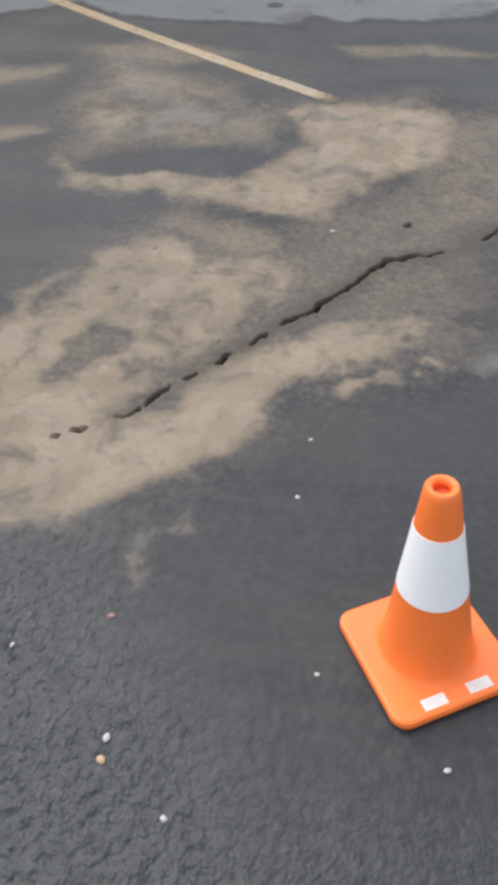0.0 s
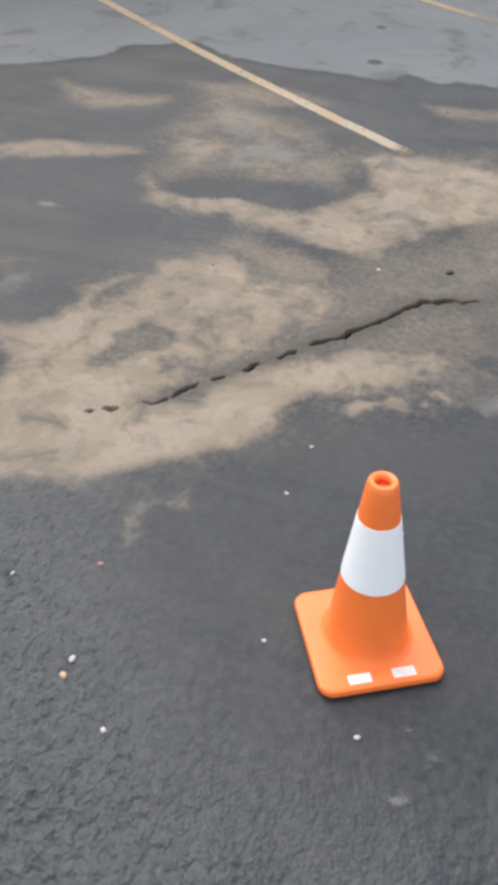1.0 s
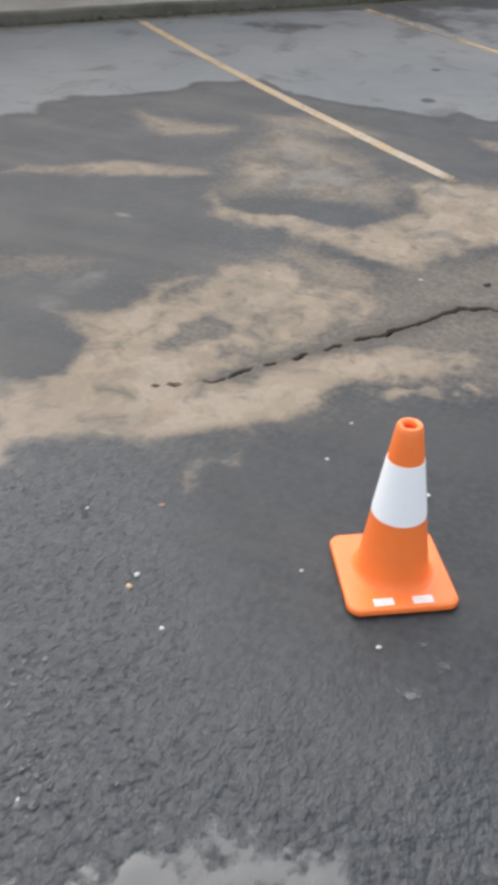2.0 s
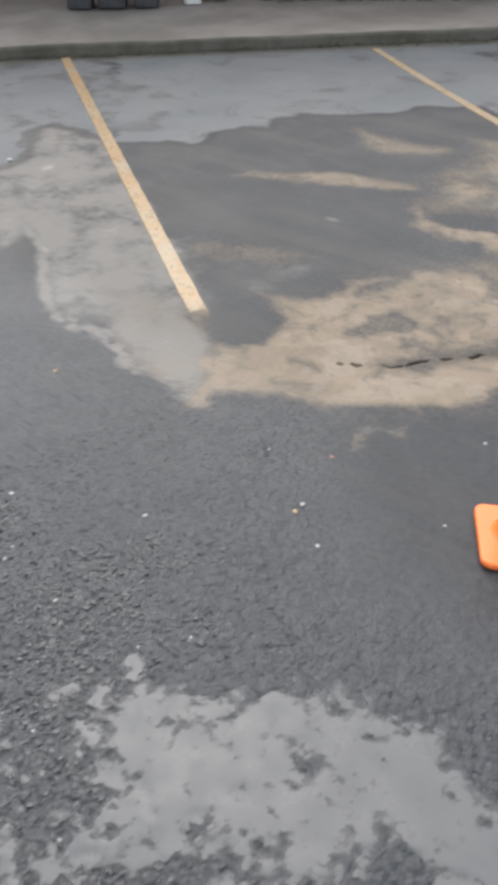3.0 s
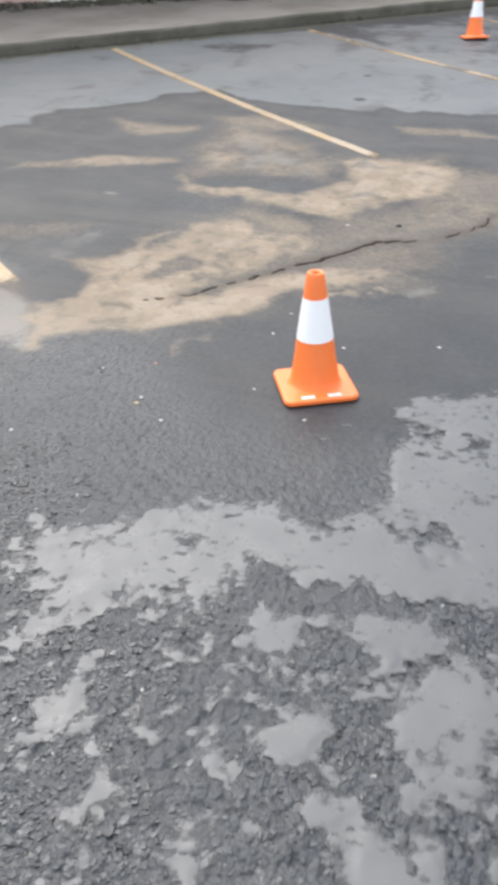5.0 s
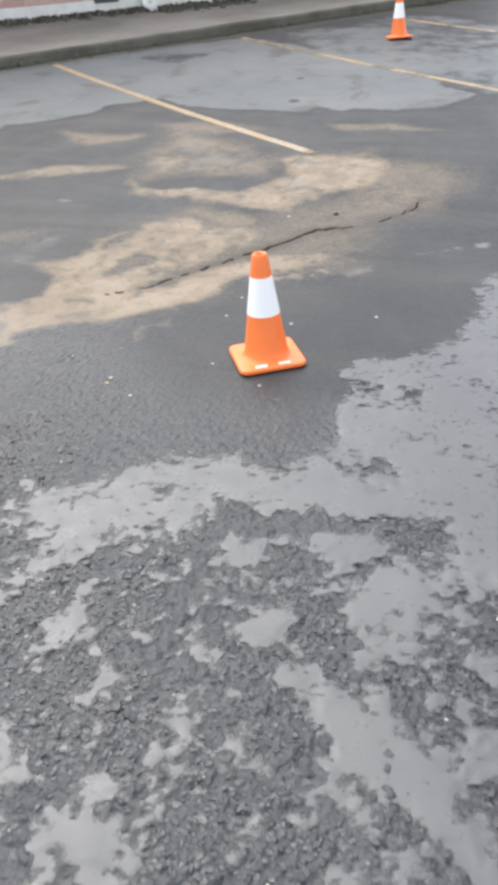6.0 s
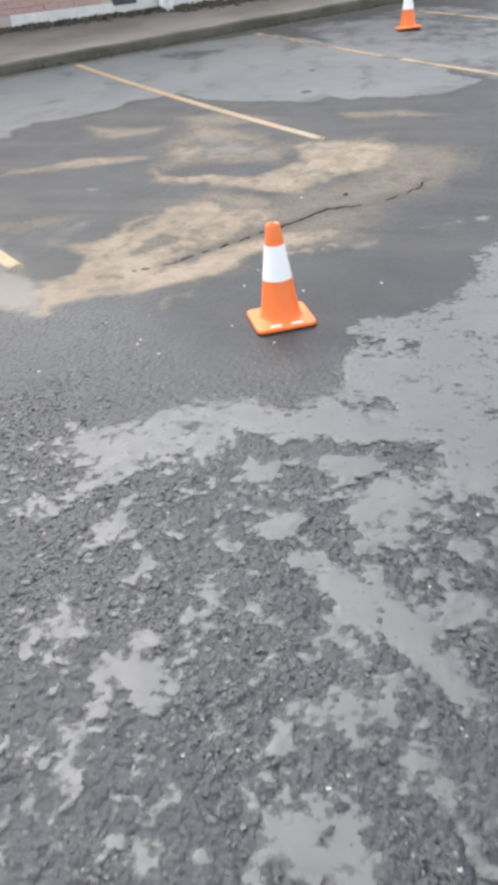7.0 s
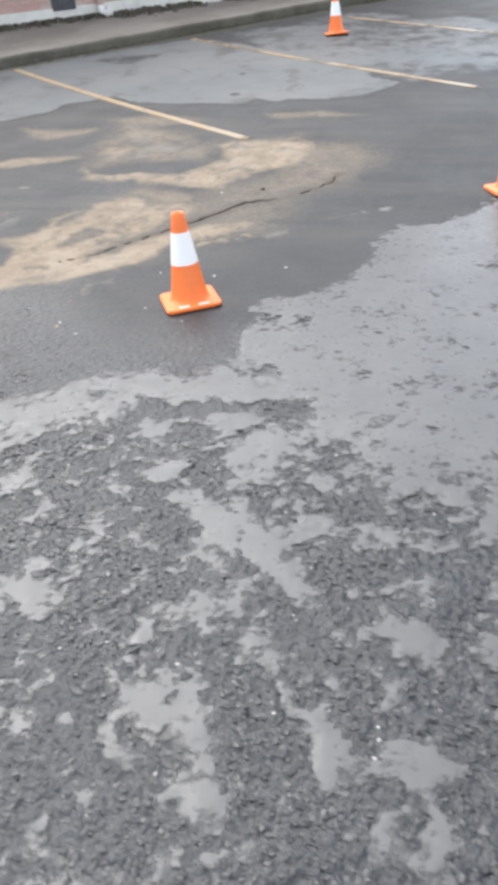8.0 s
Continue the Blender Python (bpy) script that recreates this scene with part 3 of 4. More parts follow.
def mossy(x, y):
    """Moss along the foot of the kerb."""
    a, w = kerb_uv(x, y)
    return np.clip(1.05 + w / 0.34, 0, 1) * (w < 0.3)


def seal(x, y):
    """Smooth dark asphalt with little sheen, past the worn stretch."""
    open_ground = 0.55 * np.clip((-x - 0.25) / 0.8, 0, 1) * np.clip((1.5 - y) / 0.8, 0, 1)
    start = 0.38 + 0.55 * np.clip((0.30 - x) / 0.6, 0, 1)
    return np.clip((y - start) / 0.5, 0, 1) * (1 - open_ground)



def crack_line(x, y):
    """Distance to the crack, and how far along it the nearest point is (0 to 1)."""
    way = np.array(CRACK, float).reshape(-1, 2)
    d, s = np.full(x.shape, 9.0), np.zeros(x.shape)
    for k in range(len(way) - 1):
        (ax, ay), (bx, by) = way[k], way[k + 1]
        ex, ey = bx - ax, by - ay
        t = np.clip(((x - ax) * ex + (y - ay) * ey) / (ex * ex + ey * ey), 0, 1)
        e = np.hypot(x - ax - t * ex, y - ay - t * ey)
        s = np.where(e < d, (k + t) / (len(way) - 1), s)
        d = np.minimum(d, e)
    return d, s


def crack_depth(x, y):
    """0 to 1, 1 in the open crack."""
    near = (x > -0.9) & (x < 1.3) & (y > 1.2) & (y < 3.7)
    out = np.zeros(x.shape)
    qx, qy = x[near], y[near]
    d, s = crack_line(qx + 0.017 * fractal(qx, qy, 0.11, 31, 4), qy + 0.017 * fractal(qx, qy, 0.11, 37, 4))
    open_ = np.interp(s, (0, 0.05, 0.06, 0.075, 0.10, 0.18, 0.19, 0.205, 0.24, 0.26, 0.28, 0.31, 0.325, 0.34, 0.355, 0.37, 0.39, 0.40, 0.425, 0.44, 0.455, 0.47, 0.58, 0.59, 0.60, 0.64, 0.66, 0.67, 0.75, 0.78, 0.80, 0.81, 0.85, 0.86, 0.89, 0.90, 0.95, 0.97, 1),
                      (2.4, 3.6, 0, 0, 3.8, 6, 0, 7, 7, 0, 4, 4, 1, 9, 8, 0, 1, 10, 9, 1, 0, 9, 9, 3, 10, 9, 2, 9, 8, 4, 3.6, 0, 1.5, 4.2, 4, 1.5, 4.2, 3, 0)) / 1000
    half = 0.85 * open_ * np.clip(0.95 + 0.7 * lattice(qx, qy, 0.035, 43), 0.25, 1.25)
    out[near] = np.clip((0.9 * half - d) / 0.005 + 0.42, 0, 1) * (half > 0.002)
    return out


def stain(x, y):
    """Muddy water that came up through the crack."""
    near = (x > -1.0) & (x < 1.5) & (y > 1.2) & (y < 3.8)
    out = np.zeros(x.shape)
    d, s = crack_line(x[near], y[near])
    out[near] = np.clip(1 - d / 0.13, 0, 1) * np.interp(s, (0, 0.3, 0.55, 1), (0.5, 0.8, 1.0, 0.9))
    return out


def relief(x, y):
    """The asphalt's roughness, in units of about one standard deviation."""
    fade = np.clip(1.15 - np.maximum(np.abs(x - 0.7) - 1.9, np.abs(y - 0.6) - 2.2) / 0.8, 0, 1)
    r = 0.65 * (cobbles(x, y, 0.017, 47) - 0.5) + 0.45 * (cobbles(x + 0.3, y, 0.031, 51) - 0.5) + 0.60 * lattice(x, y, 0.014, 57) + 0.55 * fractal(x, y, 0.16, 61, 4, 0.6)
    return r * fade


def rough_height(x, y):
    calm = 1 - 0.75 * area(x, y, CALM, 0.25)
    worn = 1 + 0.22 * np.clip((0.1 - y) / 0.4, 0, 1)
    return 0.0054 * worn * relief(x, y) * calm * (1 - 0.85 * np.clip(wash(x, y), 0, 1)) * (1 - damp(x, y)) * (1 - 0.7 * seal(x, y) * np.clip((y - 0.9) / 0.5, 0, 1))


def axis(fine0, fine1, mid0, mid1, step, mid_step, far, split=None, step2=0.009):
    a = list(np.arange(fine0, fine1, step)) if split is None else list(np.arange(fine0, split, step)) + list(np.arange(split, fine1, step2))
    a += list(np.arange(fine1, mid1, mid_step))
    a = list(np.arange(mid0, fine0 - mid_step * 0.5, mid_step)) + a
    grow, lo, hi = mid_step, mid0, mid1
    while hi < far:
        a.append(hi)
        lo -= grow
        a.insert(0, lo)
        hi += grow
        grow *= 1.35
    return np.array(sorted(a))


def sheet(name, xs, ys, height, keep=None, attributes=(), material=None):
    """A mesh over a grid; keep(x, y) tells which corners are in use."""
    X, Y = np.meshgrid(xs, ys)
    x, y = X.ravel(), Y.ravel()
    z = height(x, y)
    n = len(xs)
    k = np.arange(len(x)).reshape(X.shape)
    quads = np.stack([k[:-1, :-1], k[:-1, 1:], k[1:, 1:], k[1:, :-1]], -1).reshape(-1, 4)
    if keep is not None:
        used = keep(x, y)
        quads = quads[used[quads].all(1)]
        live = np.unique(quads)
        index = np.full(len(x), -1)
        index[live] = np.arange(len(live))
        quads, x, y, z = index[quads], x[live], y[live], z[live]
    me = bpy.data.meshes.new(name)
    me.vertices.add(len(x))
    me.vertices.foreach_set("co", np.stack([x, y, z], -1).astype(np.float32).ravel())
    me.loops.add(quads.size)
    me.loops.foreach_set("vertex_index", quads.astype(np.int32).ravel())
    me.polygons.add(len(quads))
    me.polygons.foreach_set("loop_start", np.arange(0, quads.size, 4, dtype=np.int32))
    me.polygons.foreach_set("use_smooth", np.ones(len(quads), bool))
    for title, values in attributes:
        me.attributes.new(title, "FLOAT", "POINT").data.foreach_set("value", values(x, y).astype(np.float32))
    me.materials.append(material)
    me.update(calc_edges=True)
    me.validate()
    return new(name, me)


# ---- ground ----
def ground_height(x, y):
    gap = crack_depth(x, y)
    return land(x, y) + rough_height(x, y) * (1 - gap) - 0.14 * gap


XS = axis(-0.95, 2.4, -5.0, 4.0, 0.0065, 0.03, 400)
YS = axis(-1.95, 3.35, -3.0, 9.0, 0.0065, 0.03, 400, 1.3)
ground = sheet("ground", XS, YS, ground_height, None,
               (("wash", wash), ("silt_glare", silt_glare), ("damp", damp), ("gap", crack_depth), ("mossy", mossy), ("stain", stain), ("seal", seal)), M_ASPHALT)
tagged(ground, "dark wet cracked asphalt of a sloping car park", "ground", kind="structure")


# ---- sand left by the water ----
def sand_height(x, y):
    m = sand_mask(x, y)
    body = 0.010 * (m - 0.90) + 0.0012 * fractal(x, y, 0.14, 71, 3) * m
    return land(x, y) + body


sand = sheet("sand_deposit", np.arange(-1.6, 1.1, 0.012), np.arange(0.75, 4.4, 0.012), sand_height,
             lambda x, y: (sand_mask(x, y) > 0.5) & (crack_depth(x, y) < 0.02), (("stain", stain),), M_SAND)
tagged(sand, "tan wet sand washed over the asphalt beside a crack", "sand", kind="stuff")


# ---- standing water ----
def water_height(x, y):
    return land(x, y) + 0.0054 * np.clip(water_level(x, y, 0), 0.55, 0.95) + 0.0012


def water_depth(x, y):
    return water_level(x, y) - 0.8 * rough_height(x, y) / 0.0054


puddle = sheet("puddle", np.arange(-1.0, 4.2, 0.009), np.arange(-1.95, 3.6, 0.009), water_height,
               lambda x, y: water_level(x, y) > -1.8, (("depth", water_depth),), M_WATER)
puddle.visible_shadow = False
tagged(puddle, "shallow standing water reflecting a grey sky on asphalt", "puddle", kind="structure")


# ---- stone chips standing out of the worn asphalt ----
def stone_chips(count):
    block = np.array([(i, j, k) for i in (-0.7, 0.7) for j in (-0.7, 0.7) for k in (-0.7, 0.7)])
    quad = np.array([(0, 1, 3, 2), (4, 6, 7, 5), (0, 4, 5, 1), (2, 3, 7, 6), (0, 2, 6, 4), (1, 5, 7, 3)])
    g = np.random.RandomState(8)
    x, y = g.uniform(-1.0, 2.4, count * 5), g.uniform(-1.95, 1.3, count * 5)
    thick = 0.66 + 0.8 * fractal(x, y, 0.28, 97, 3) - 0.9 * area(x, y, CALM, 0.3) - 1.5 * np.clip((y + 0.25 - 0.25 * np.clip((0.25 - x) / 0.6, 0, 1)) / 0.7, 0, 1)
    thick = np.where(water_depth(x, y) > 0.25, 0.02, thick)
    pick = g.uniform(0, 1, len(x)) < thick
    x, y = x[pick][:count], y[pick][:count]
    size = g.uniform(0.0028, 0.0064, len(x)) * g.uniform(0.7, 1.2, len(x))
    turn = g.uniform(0, 6.283, len(x))
    p = (block[None] + g.uniform(-0.42, 0.42, (len(x), 8, 3))) * size[:, None, None] * np.array((1.25, 0.9, 0.62))
    c, s = np.cos(turn)[:, None], np.sin(turn)[:, None]
    px, py = p[..., 0] * c - p[..., 1] * s + x[:, None], p[..., 0] * s + p[..., 1] * c + y[:, None]
    z = (land(x, y) + rough_height(x, y) - 0.34 * size)[:, None] + p[..., 2]
    verts = np.stack([px, py, z], -1).reshape(-1, 3)
    faces = (quad[None] + 8 * np.arange(len(x))[:, None, None]).reshape(-1, 4)
    me = bpy.data.meshes.new("stone_chips")
    me.from_pydata(verts.tolist(), [], faces.tolist())
    me.materials.append(M_CHIP)
    return tagged(new("stone_chips", me), "dark stone chips standing out of worn wet asphalt", "gravel", kind="stuff")


stone_chips(40000)


# ---- painted lines ----
def parking_line(x0, y0, x1, y1, width=0.10, bow=0.0, material=M_PAINT, wear=0.15):
    a, b = np.array((x0, y0)), np.array((x1, y1))
    e = (b - a) / np.linalg.norm(b - a)
    side = np.array((-e[1], e[0]))
    n = int(np.linalg.norm(b - a) / 0.04)
    bm = bmesh.new()
    rows = []
    for k in range(n + 1):
        c = a + (b - a) * k / n - side * bow * 4 * (k / n) * (1 - k / n)
        row = []
        for j, s in enumerate((-1, -0.96, -0.3, 0.3, 0.96, 1)):
            edge = 1 + 0.06 * float(lattice(np.array([c[0]]), np.array([c[1]]), 0.07, 3 + (j > 2))[0])
            p = c + side * s * width / 2 * edge
            lift = 0.0005 if abs(s) == 1 else 0.005
            row.append(bm.verts.new((p[0], p[1], float(land(p[0], p[1])) + lift)))
        rows.append(row)
    for r, q in zip(rows, rows[1:]):
        for j in range(5):
            bm.faces.new((r[j], q[j], q[j + 1], r[j + 1]))
    me = bpy.data.meshes.new("parking_line")
    bmesh.ops.recalc_face_normals(bm, faces=bm.faces[:])
    bm.to_mesh(me)
    bm.free()
    along = a + (b - a) * np.linspace(0, 1, n + 1)[:, None]
    rubbed = wear * (1 + 0.6 * fractal(along[:, 0], along[:, 1], 0.5, 83, 3))
    faded = [max(rubbed[k], 1 - min(2 * k, 1.7 * (n - k)) / (0.12 * n)) for k in range(n + 1) for _ in range(6)]
    me.attributes.new("fade", "FLOAT", "POINT").data.foreach_set("value", faded)
    me.materials.append(material)
    return tagged(new("parking_line", me), "worn yellow parking bay line painted on asphalt", "road marking", "parking bay lines", "structure")


parking_line(-6.42, 4.478, -1.18, 1.405, 0.095, 0.0, M_PAINT, 0.2)
parking_line(-3.93, 6.75, 0.10, 4.04, 0.085, 0.06, M_PALE, 0.28)
parking_line(-2.11, 8.42, 1.98, 5.76, 0.085, 0.05, M_PALE, 0.42)
parking_line(-0.15, 9.71, 3.60, 7.40, 0.085, 0.0, M_PALE, 0.5)


# ---- helpers for things ----
def part(name, bm, material, parent=None, label="", smooth=False):
    me = bpy.data.meshes.new(name)
    bmesh.ops.recalc_face_normals(bm, faces=bm.faces[:])
    for f in bm.faces:
        f.smooth = smooth
    for e in bm.edges:
        e.smooth = e.calc_face_angle(0) < 0.7
    bm.to_mesh(me)
    bm.free()
    me.materials.append(material)
    ob = new(name, me)
    ob.parent = parent
    return tagged(ob, label)


LEAN = (0.018, 0.087)                   # the soft cone bends a little over its base


def lathe(profile, steps=48, close=False, lean=(0.0, 0.0)):
    bm = bmesh.new()
    rings = [[bm.verts.new((r * math.cos(2 * math.pi * k / steps) + lean[0] * z, r * math.sin(2 * math.pi * k / steps) + lean[1] * z, z)) for k in range(steps)] for r, z in profile]
    pairs = list(zip(rings, rings[1:])) + ([(rings[-1], rings[0])] if close else [])
    for a, b in pairs:
        for k in range(steps):
            bm.faces.new((a[k], a[(k + 1) % steps], b[(k + 1) % steps], b[k]))
    return bm


def slab(outlines):
    """Stacked outlines with the same number of corners, from bottom to top, capped."""
    bm = bmesh.new()
    rings = [[bm.verts.new(p) for p in o] for o in outlines]
    for a, b in zip(rings, rings[1:]):
        for k in range(len(a)):
            bm.faces.new((a[k], a[(k + 1) % len(a)], b[(k + 1) % len(a)], b[k]))
    bm.faces.new(rings[0][::-1]), bm.faces.new(rings[-1])
    return bm


def rounded_square(half, radius, z, steps=8):
    pts = []
    for q in range(4):
        cx, cy = (half - radius) * (1, -1, -1, 1)[q], (half - radius) * (1, 1, -1, -1)[q]
        for k in range(steps + 1):
            a = math.pi / 2 * (q + k / steps)
            pts.append((cx + radius * math.cos(a), cy + radius * math.sin(a), z))
    return pts


def box(x0, y0, z0, x1, y1, z1, bevel=0.0):
    bm = bmesh.new()
    bmesh.ops.create_cube(bm, size=1)
    for v in bm.verts:
        v.co = ((x0, x1)[v.co.x > 0], (y0, y1)[v.co.y > 0], (z0, z1)[v.co.z > 0])
    if bevel:
        bmesh.ops.bevel(bm, geom=bm.edges[:], offset=bevel, segments=2, affect="EDGES")
    return bm


# ---- traffic cones ----
def radius_at(z):
    """The outside of the cone's body."""
    return 0.0983 + (0.0320 - 0.0983) * (z - 0.02) / 0.435


def traffic_cone():
    cone = new("traffic_cone")
    tagged(cone, "orange plastic traffic cone with a white reflective collar on asphalt", "traffic cone", "traffic cones")
    base = slab([rounded_square(h, r, z) for h, r, z in ((0.140, 0.030, 0.0), (0.1455, 0.034, 0.005), (0.1455, 0.034, 0.014), (0.143, 0.032, 0.020), (0.137, 0.027, 0.0225))])
    part("base", base, M_ORANGE, cone, "square orange base with rounded corners")
    body = lathe([(0.110, 0.022), (0.103, 0.026), (0.0975, 0.034)] + [(radius_at(z), z) for z in (0.06, 0.12, 0.2, 0.28, 0.36, 0.42, 0.444)]
                 + [(0.0315, 0.451), (0.029, 0.455), (0.021, 0.455), (0.0175, 0.452), (0.016, 0.444)], lean=LEAN)
    part("body", body, M_ORANGE, cone, smooth=True)
    part("hole", lathe([(0.016, 0.4445), (0.0155, 0.436), (0.0005, 0.434)], 32, lean=LEAN), M_HOLLOW, cone, "dark hollow in the tip", True)
    lo, hi, t = 0.208, 0.364, 0.0012
    collar = lathe([(radius_at(lo) - 0.001, lo), (radius_at(lo) + t, lo), (radius_at(hi) + t, hi), (radius_at(hi) - 0.001, hi)], lean=LEAN)
    part("collar", collar, M_COLLAR, cone, "white reflective collar", True)
    for x in (-0.052, 0.050):
        st = part("sticker", box(x - 0.026, -0.132, 0.0222, x + 0.026, -0.108, 0.0234), M_STICKER, cone, "small white paper sticker")
        for row in (0, 1):
            part("print_bar", box(x - 0.020, -0.1265 + 0.008 * row, 0.0233, x + 0.020 - 0.008 * row, -0.1245 + 0.008 * row, 0.02365), M_PRINT, st)
    return cone


def stand(x, y, turn):
    return pose(x, y, float(land(x, y)) + 0.003, 0, 0, turn)


first_cone = traffic_cone()
first_cone.matrix_basis = stand(0.563, 1.014, 31.5) @ Matrix.Scale(1.01, 4)
copy_thing(first_cone, stand(-0.02, 8.50, 20))
copy_thing(first_cone, stand(2.19, 3.01, 22))


# ---- kerb and walkway ----
def at_kerb(a, w):
    return KERB[0] + a * ALONG[0] + w * ACROSS[0], KERB[1] + a * ALONG[1] + w * ACROSS[1]


def kerb_z(a):
    x, y = at_kerb(a, 0.0)
    return float(land(x, y))


WALL_W, WALL_Z = 2.40, 1.25
kerb = new("kerb")
tagged(kerb, "low mossy concrete kerb along the car park", "kerb", kind="structure")
for k in range(-5, 7):
    a0, a1 = 2.4 * k + 0.0015, 2.4 * k + 2.3985
    prof = ((0.0, -0.1), (0.004, 0.088), (0.014, 0.112), (0.03, 0.121), (0.06, 0.124), (0.06, -0.1))
    bm = bmesh.new()
    ends = []
    for n in range(13):
        a = a0 + (a1 - a0) * n / 12
        wob = 0.010 * float(lattice(np.array([a]), np.array([0.0]), 0.3, 81)[0])
        ends.append([bm.verts.new((*at_kerb(a, w + wob), kerb_z(a) + h + wob * (h > 0))) for w, h in prof])
    for r, q in zip(ends, ends[1:]):
        for j in range(len(prof)):
            bm.faces.new((r[j], r[(j + 1) % 6], q[(j + 1) % 6], q[j]))
    bm.faces.new(ends[0]), bm.faces.new(ends[-1][::-1])
    part("kerb_stone", bm, M_KERB, kerb)

bm = bmesh.new()
grid = []
for n in range(145):
    a = -12 + 0.2 * n
    row = []
    for m in range(13):
        w = 0.062 + (WALL_W + 0.2 - 0.062) * m / 12
        t = min(1.0, (w - 0.062) / (WALL_W - 0.062))
        z = (kerb_z(a) + 0.120) * (1 - t) + max(WALL_Z, kerb_z(a) + 0.124) * t
        x, y = at_kerb(a, w)
        row.append(bm.verts.new((x, y, z + 0.008 * noise.noise((x * 2, y * 2, 0)))))
    grid.append(row)
for r, q in zip(grid, grid[1:]):
    for j in range(12):
        bm.faces.new((r[j], q[j], q[j + 1], r[j + 1]))
walkway = part("walkway", bm, M_WALK, None, "", True)
tagged(walkway, "stained grey concrete walkway sloping up to a building", "pavement", kind="structure")


# ---- building ----
def local(a, w, z, yaw=0.0):
    x, y = at_kerb(a, w)
    return pose(x, y, z, 0, 0, math.degrees(math.atan2(ALONG[1], ALONG[0])) + yaw)


rng = random.Random(4)
house = new("brick_building")
house.matrix_basis = local(0, WALL_W, WALL_Z)
tagged(house, "pink brick building with a white painted foundation", "building")
FOUND = 0.18
part("foundation", box(-0.88, 0.0, -0.3, 9.0, 0.30, FOUND, 0.01), M_RENDER, house, "white painted foundation band")
part("wall", box(-7.0, 0.03, -0.3, 9.0, 0.28, 3.0), M_MORTAR, house, "pink brick wall")
part("roof", box(-7.1, -0.06, 3.0, 9.1, 5.85, 3.14, 0.02), M_ROOF, house)
part("back_wall", box(-7.0, 5.5, -0.3, 9.0, 5.75, 3.0), M_MORTAR, house)
part("side_wall", box(-7.0, 0.28, -0.3, -6.75, 5.5, 3.0), M_MORTAR, house)
part("side_wall", box(8.75, 0.28, -0.3, 9.0, 5.5, 3.0), M_MORTAR, house)
BRICK = box(-0.1075, 0.0, -0.0325, 0.1075, 0.10, 0.0325, 0.004)
first_brick = part("brick", BRICK, M_BRICK, house)
spots, rest = [], []
for row in range(-2, 38):
    z = FOUND + 0.0425 + 0.075 * row
    for col in range(-31, 40):
        x = 0.225 * col + 0.1125 * (row % 2)
        if not -6.85 < x < 8.85 or (row < 0 and x > -1.1) or z > 2.95:
            continue
        if 0.61 < x < 1.23 and z < 0.48:
            continue
        (spots if -2.4 < x < 4.2 and z < 0.76 else rest).append((x, 0.012 + 0.004 * rng.random(), z))
first_brick.location = spots[0]
for p in spots[1:]:
    ob = first_brick.copy()
    scene.collection.objects.link(ob)
    ob.location = p
corners = np.array([(i, j, k) for i in (-0.1075, 0.1075) for j in (0.0, 0.1) for k in (-0.0325, 0.0325)])
faces = np.array([(0, 4, 5, 1), (2, 3, 7, 6), (0, 1, 3, 2), (4, 6, 7, 5), (1, 5, 7, 3), (0, 2, 6, 4)])
me = bpy.data.meshes.new("brickwork")
me.from_pydata(np.concatenate([corners + p for p in rest]).tolist(), [], np.concatenate([faces + 8 * k for k in range(len(rest))]).tolist())
me.materials.append(M_BRICK)
brickwork = new("brickwork", me)
brickwork.parent = house
tagged(brickwork, kind="stuff")
vent = part("vent", box(0.73, -0.012, 0.14, 1.11, 0.04, 0.44, 0.004), M_VENT, house, "dark metal foundation vent")
for k in range(6):
    part("slat", box(0.755, -0.024, 0.165 + 0.042 * k, 1.085, -0.010, 0.185 + 0.042 * k), M_VENT, vent)


def pipe(points, radius, steps=14):
    bm = bmesh.new()
    rings = []
    for k, p in enumerate(points):
        a, b = Vector(points[max(k - 1, 0)]), Vector(points[min(k + 1, len(points) - 1)])
        q = (b - a).to_track_quat("Z", "Y")
        rings.append([bm.verts.new(Vector(p) + q @ Vector((radius * math.cos(2 * math.pi * j / steps), radius * math.sin(2 * math.pi * j / steps), 0))) for j in range(steps)])
    for a, b in zip(rings, rings[1:]):
        for j in range(steps):
            bm.faces.new((a[j], a[(j + 1) % steps], b[(j + 1) % steps], b[j]))
    bm.faces.new(rings[0][::-1]), bm.faces.new(rings[-1])
    return bm


spout = new("downpipe")
spout.matrix_basis = local(1.50, WALL_W, WALL_Z)
tagged(spout, "pinkish brown downpipe with a white elbow at its foot", "downpipe")
part("pipe", pipe([(0, -0.06, 3.0), (0, -0.06, 1.5), (0, -0.06, 0.13)], 0.055), M_PIPE, spout, "", True)
part("elbow", pipe([(0, -0.06, 0.15), (0, -0.065, 0.08), (0.01, -0.10, 0.03), (0.03, -0.19, 0.01), (0.05, -0.30, -0.01)], 0.058), M_WHITE, spout, "white plastic elbow", True)
part("splash_block", box(0.06, -0.22, 0.0, 0.16, -0.03, 0.12, 0.02), M_WHITE, spout, "white block beside the elbow")
thin = new("conduit")
thin.matrix_basis = local(2.2, WALL_W, WALL_Z)
tagged(thin, "thin white pipe running down a painted foundation", "pipe")
part("pipe", pipe([(0, -0.02, 1.2), (0, -0.02, 0.6), (0, -0.02, 0.02)], 0.014), M_WHITE, thin, "", True)


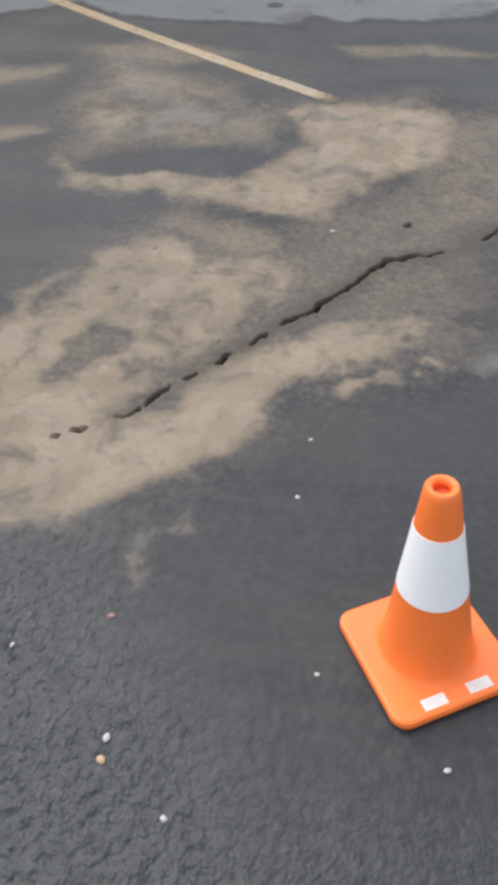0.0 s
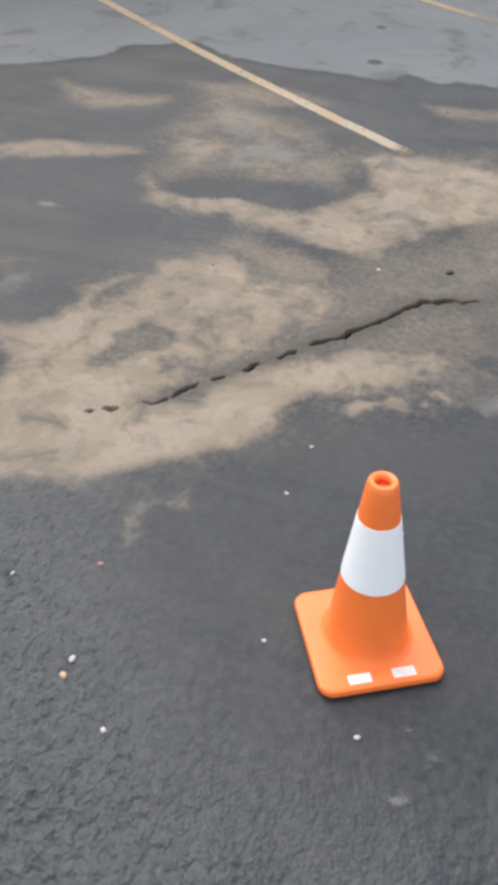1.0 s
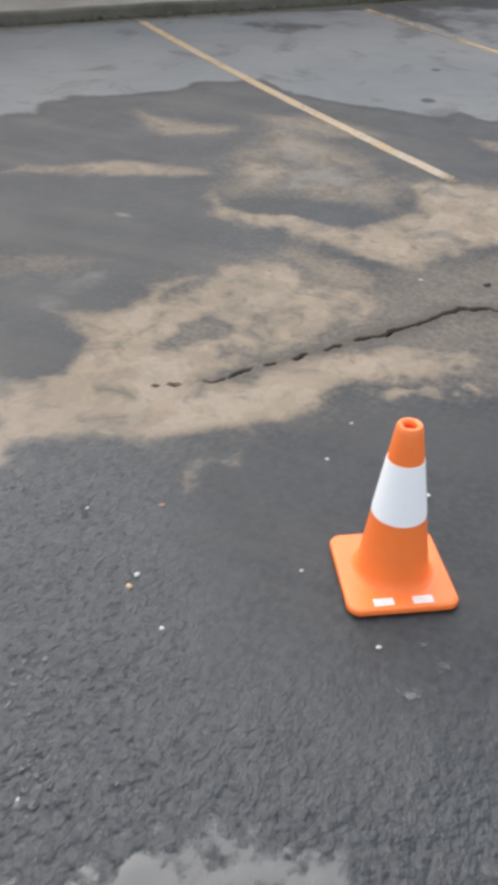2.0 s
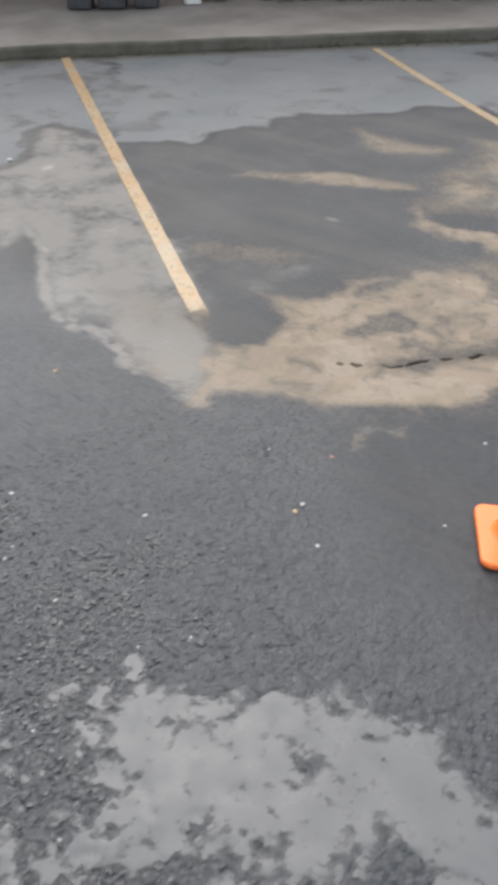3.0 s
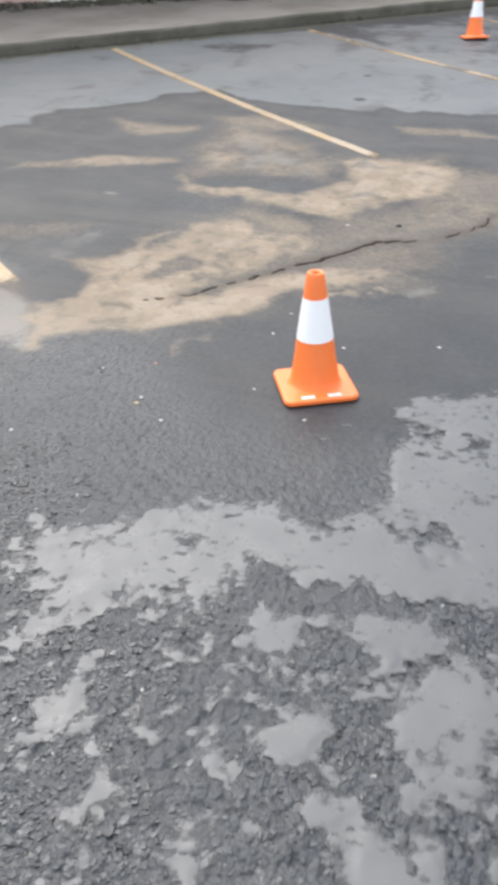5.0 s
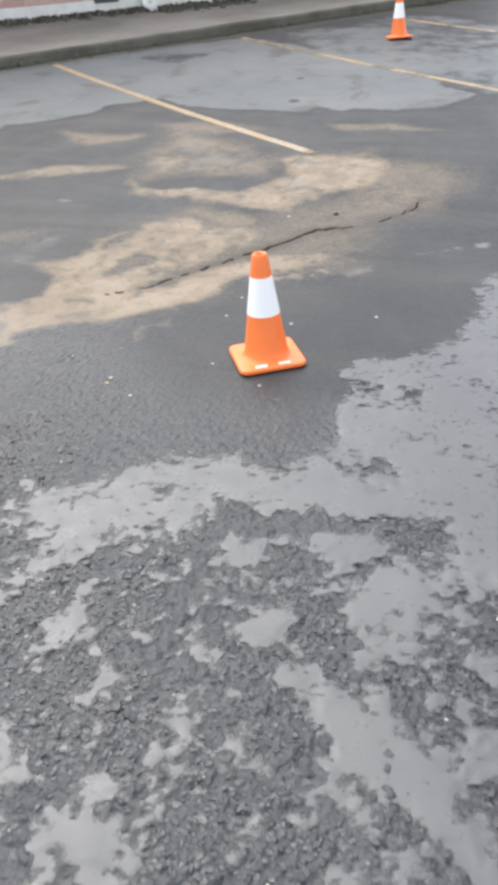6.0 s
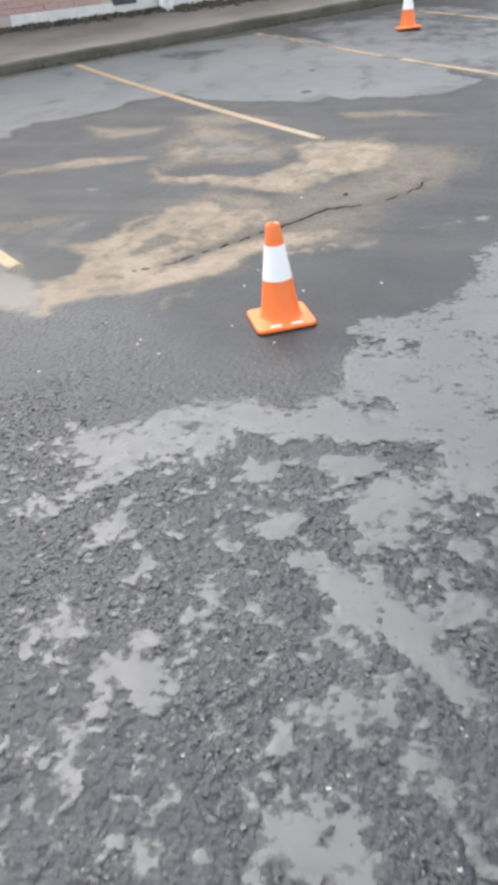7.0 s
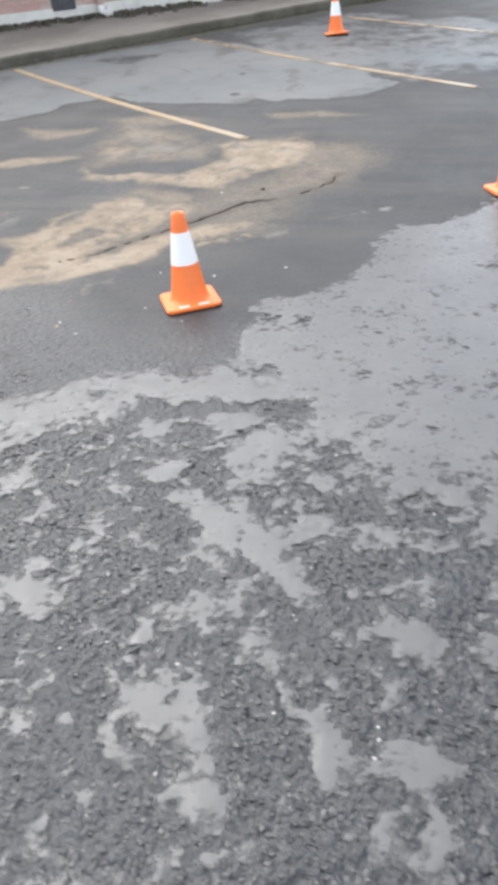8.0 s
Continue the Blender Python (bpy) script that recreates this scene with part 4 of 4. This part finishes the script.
def storage_tub(a, w, width, colour, label):
    """A tapered tub with a rolled rim, standing by the wall."""
    x, y = at_kerb(a, w)
    t = (w - 0.062) / (WALL_W - 0.062)
    tub = new("storage_tub")
    tub.matrix_basis = local(a, w, (kerb_z(a) + 0.120) * (1 - t) + WALL_Z * t - 0.004, rng.uniform(-4, 4))
    tagged(tub, label, "tub", "tubs by the wall")
    h = width / 2
    part("body", slab([rounded_square(q, 0.05, z) for q, z in ((h * 0.80, 0.0), (h * 0.84, 0.012), (h * 0.98, 0.44))]), colour, tub, "", True)
    part("rim", slab([rounded_square(q, 0.055, z) for q, z in ((h * 0.97, 0.436), (h * 1.05, 0.442), (h * 1.05, 0.462), (h * 1.01, 0.470))]), colour, tub, "", True)
    return tub


M_TUB = plain("dark_grey_plastic", (0.052, 0.055, 0.062), (0.085, 0.086, 0.094), 14, 0.5, 0.2)
for a, w, width in ((-4.02, 1.78, 0.36), (-3.62, 1.80, 0.40), (-3.20, 1.82, 0.38)):
    storage_tub(a, w, width, M_TUB, "dark grey plastic tub standing by a wall")
storage_tub(-2.62, 1.98, 0.26, M_WHITE, "small white plastic tub standing by a wall")

# weeds and moss at the foot of the wall and on the kerb


def leaf_clump(bm, x, y, z, size, n):
    for _ in range(n):
        t, lean, h = rng.uniform(0, 6.283), rng.uniform(0.2, 0.9), size * rng.uniform(0.5, 1.2)
        c, s, w = math.cos(t), math.sin(t), size * rng.uniform(0.10, 0.22)
        ox, oy = x + rng.uniform(-1, 1) * size * 0.6, y + rng.uniform(-1, 1) * size * 0.6
        root = [bm.verts.new((ox - s * w * k, oy + c * w * k, z - 0.005)) for k in (-0.4, 0.4)]
        mid = [bm.verts.new((ox + c * h * lean * 0.5 - s * w * k, oy + s * h * lean * 0.5 + c * w * k, z + h * 0.6)) for k in (1, -1)]
        tip = bm.verts.new((ox + c * h * lean, oy + s * h * lean, z + h * (0.9 - 0.3 * lean)))
        bm.faces.new((root[0], root[1], mid[0], mid[1])), bm.faces.new((mid[1], mid[0], tip))


bm = bmesh.new()
for _ in range(1900):
    a = rng.uniform(-2.6, 8.5)
    w = WALL_W - abs(rng.gauss(0.03, 0.15 + 0.14 * (a > 1.6)))
    if noise.noise((a * 1.3, 0.0, 3.0)) < -0.18:
        continue
    x, y = at_kerb(a, w)
    leaf_clump(bm, x, y, WALL_Z - 0.10 * (WALL_W - w), rng.uniform(0.03, 0.085), 8)
weeds = part("weeds", bm, M_LEAF)
tagged(weeds, "low dark weeds growing along the foot of a wall", "weeds", kind="stuff")
bm = bmesh.new()
for _ in range(420):
    a = rng.uniform(-7, 9)
    w = -abs(rng.gauss(0, 0.05)) + 0.01
    x, y = at_kerb(a, w)
    leaf_clump(bm, x, y, float(land(x, y)) + 0.004, rng.uniform(0.02, 0.05), 6)
moss = part("moss", bm, M_LEAF)
tagged(moss, "dark green moss and grass at the foot of the kerb", "moss", kind="stuff")


# ---- pebbles, the last few added as glints ----
def pebble(x, y, size, colour, flat=0.6):
    bm = bmesh.new()
    bmesh.ops.create_icosphere(bm, subdivisions=2, radius=size)
    for v in bm.verts:
        n = noise.noise(v.co * (1.1 / size) + Vector((x * 7, y * 7, 0)))
        v.co *= 1 + 0.28 * n
        v.co.z *= flat
        v.co.x *= 1.25
    size *= 0.75
    ob = part("pebble", bm, M_STONE[colour], None, "", True)
    ob.matrix_basis = pose(x, y, float(land(x, y)) + size * flat * 0.55, 0, 0, rng.uniform(0, 360))
    return tagged(ob, "small %s pebble lying on wet asphalt" % {"white": "whitish", "tan": "tan", "red": "reddish", "dark": "dark"}[colour], "pebble", "loose pebbles")


for x, y, size, colour in ((0.22, 1.43, 0.006, "white"), (0.224, 1.66, 0.006, "white"), (-0.15, 0.99, 0.007, "red"), (-0.06, 0.71, 0.0075, "white"),
                           (-0.055, 0.665, 0.008, "tan"), (-0.35, 0.88, 0.005, "white"), (0.34, 0.92, 0.005, "white"), (0.10, 0.58, 0.006, "white"),
                           (0.61, 0.76, 0.006, "white"), (-0.53, 2.60, 0.008, "red"), (0.15, 2.84, 0.008, "white")):
    pebble(x, y, size, colour)
for x, y, size, colour in ((-0.82, 0.11, 0.008, "white"), (-0.40, 0.33, 0.007, "white"), (-1.42, 0.71, 0.009, "tan"), (-3.96, 2.16, 0.02, "white"),
                           (0.31, -0.70, 0.007, "red"), (0.35, -0.03, 0.007, "white"), (0.96, 1.53, 0.007, "white"), (0.44, 2.94, 0.016, "dark"),
                           (1.03, 0.23, 0.007, "white"), (1.60, -0.33, 0.005, "white"), (0.57, 1.39, 0.008, "white"), (1.07, -1.20, 0.005, "white"),
                           # the last five are tiny white stones added in place of sparkling glints
                           (1.05, -1.18, 0.005, "white"), (1.97, -0.96, 0.006, "white"), (1.89, -1.39, 0.005, "white"), (1.885, -1.36, 0.004, "white"), (1.875, -1.41, 0.004, "white"), (1.90, -1.425, 0.0035, "white"), (1.64, -1.235, 0.004, "white")):
    pebble(x, y, size, colour)
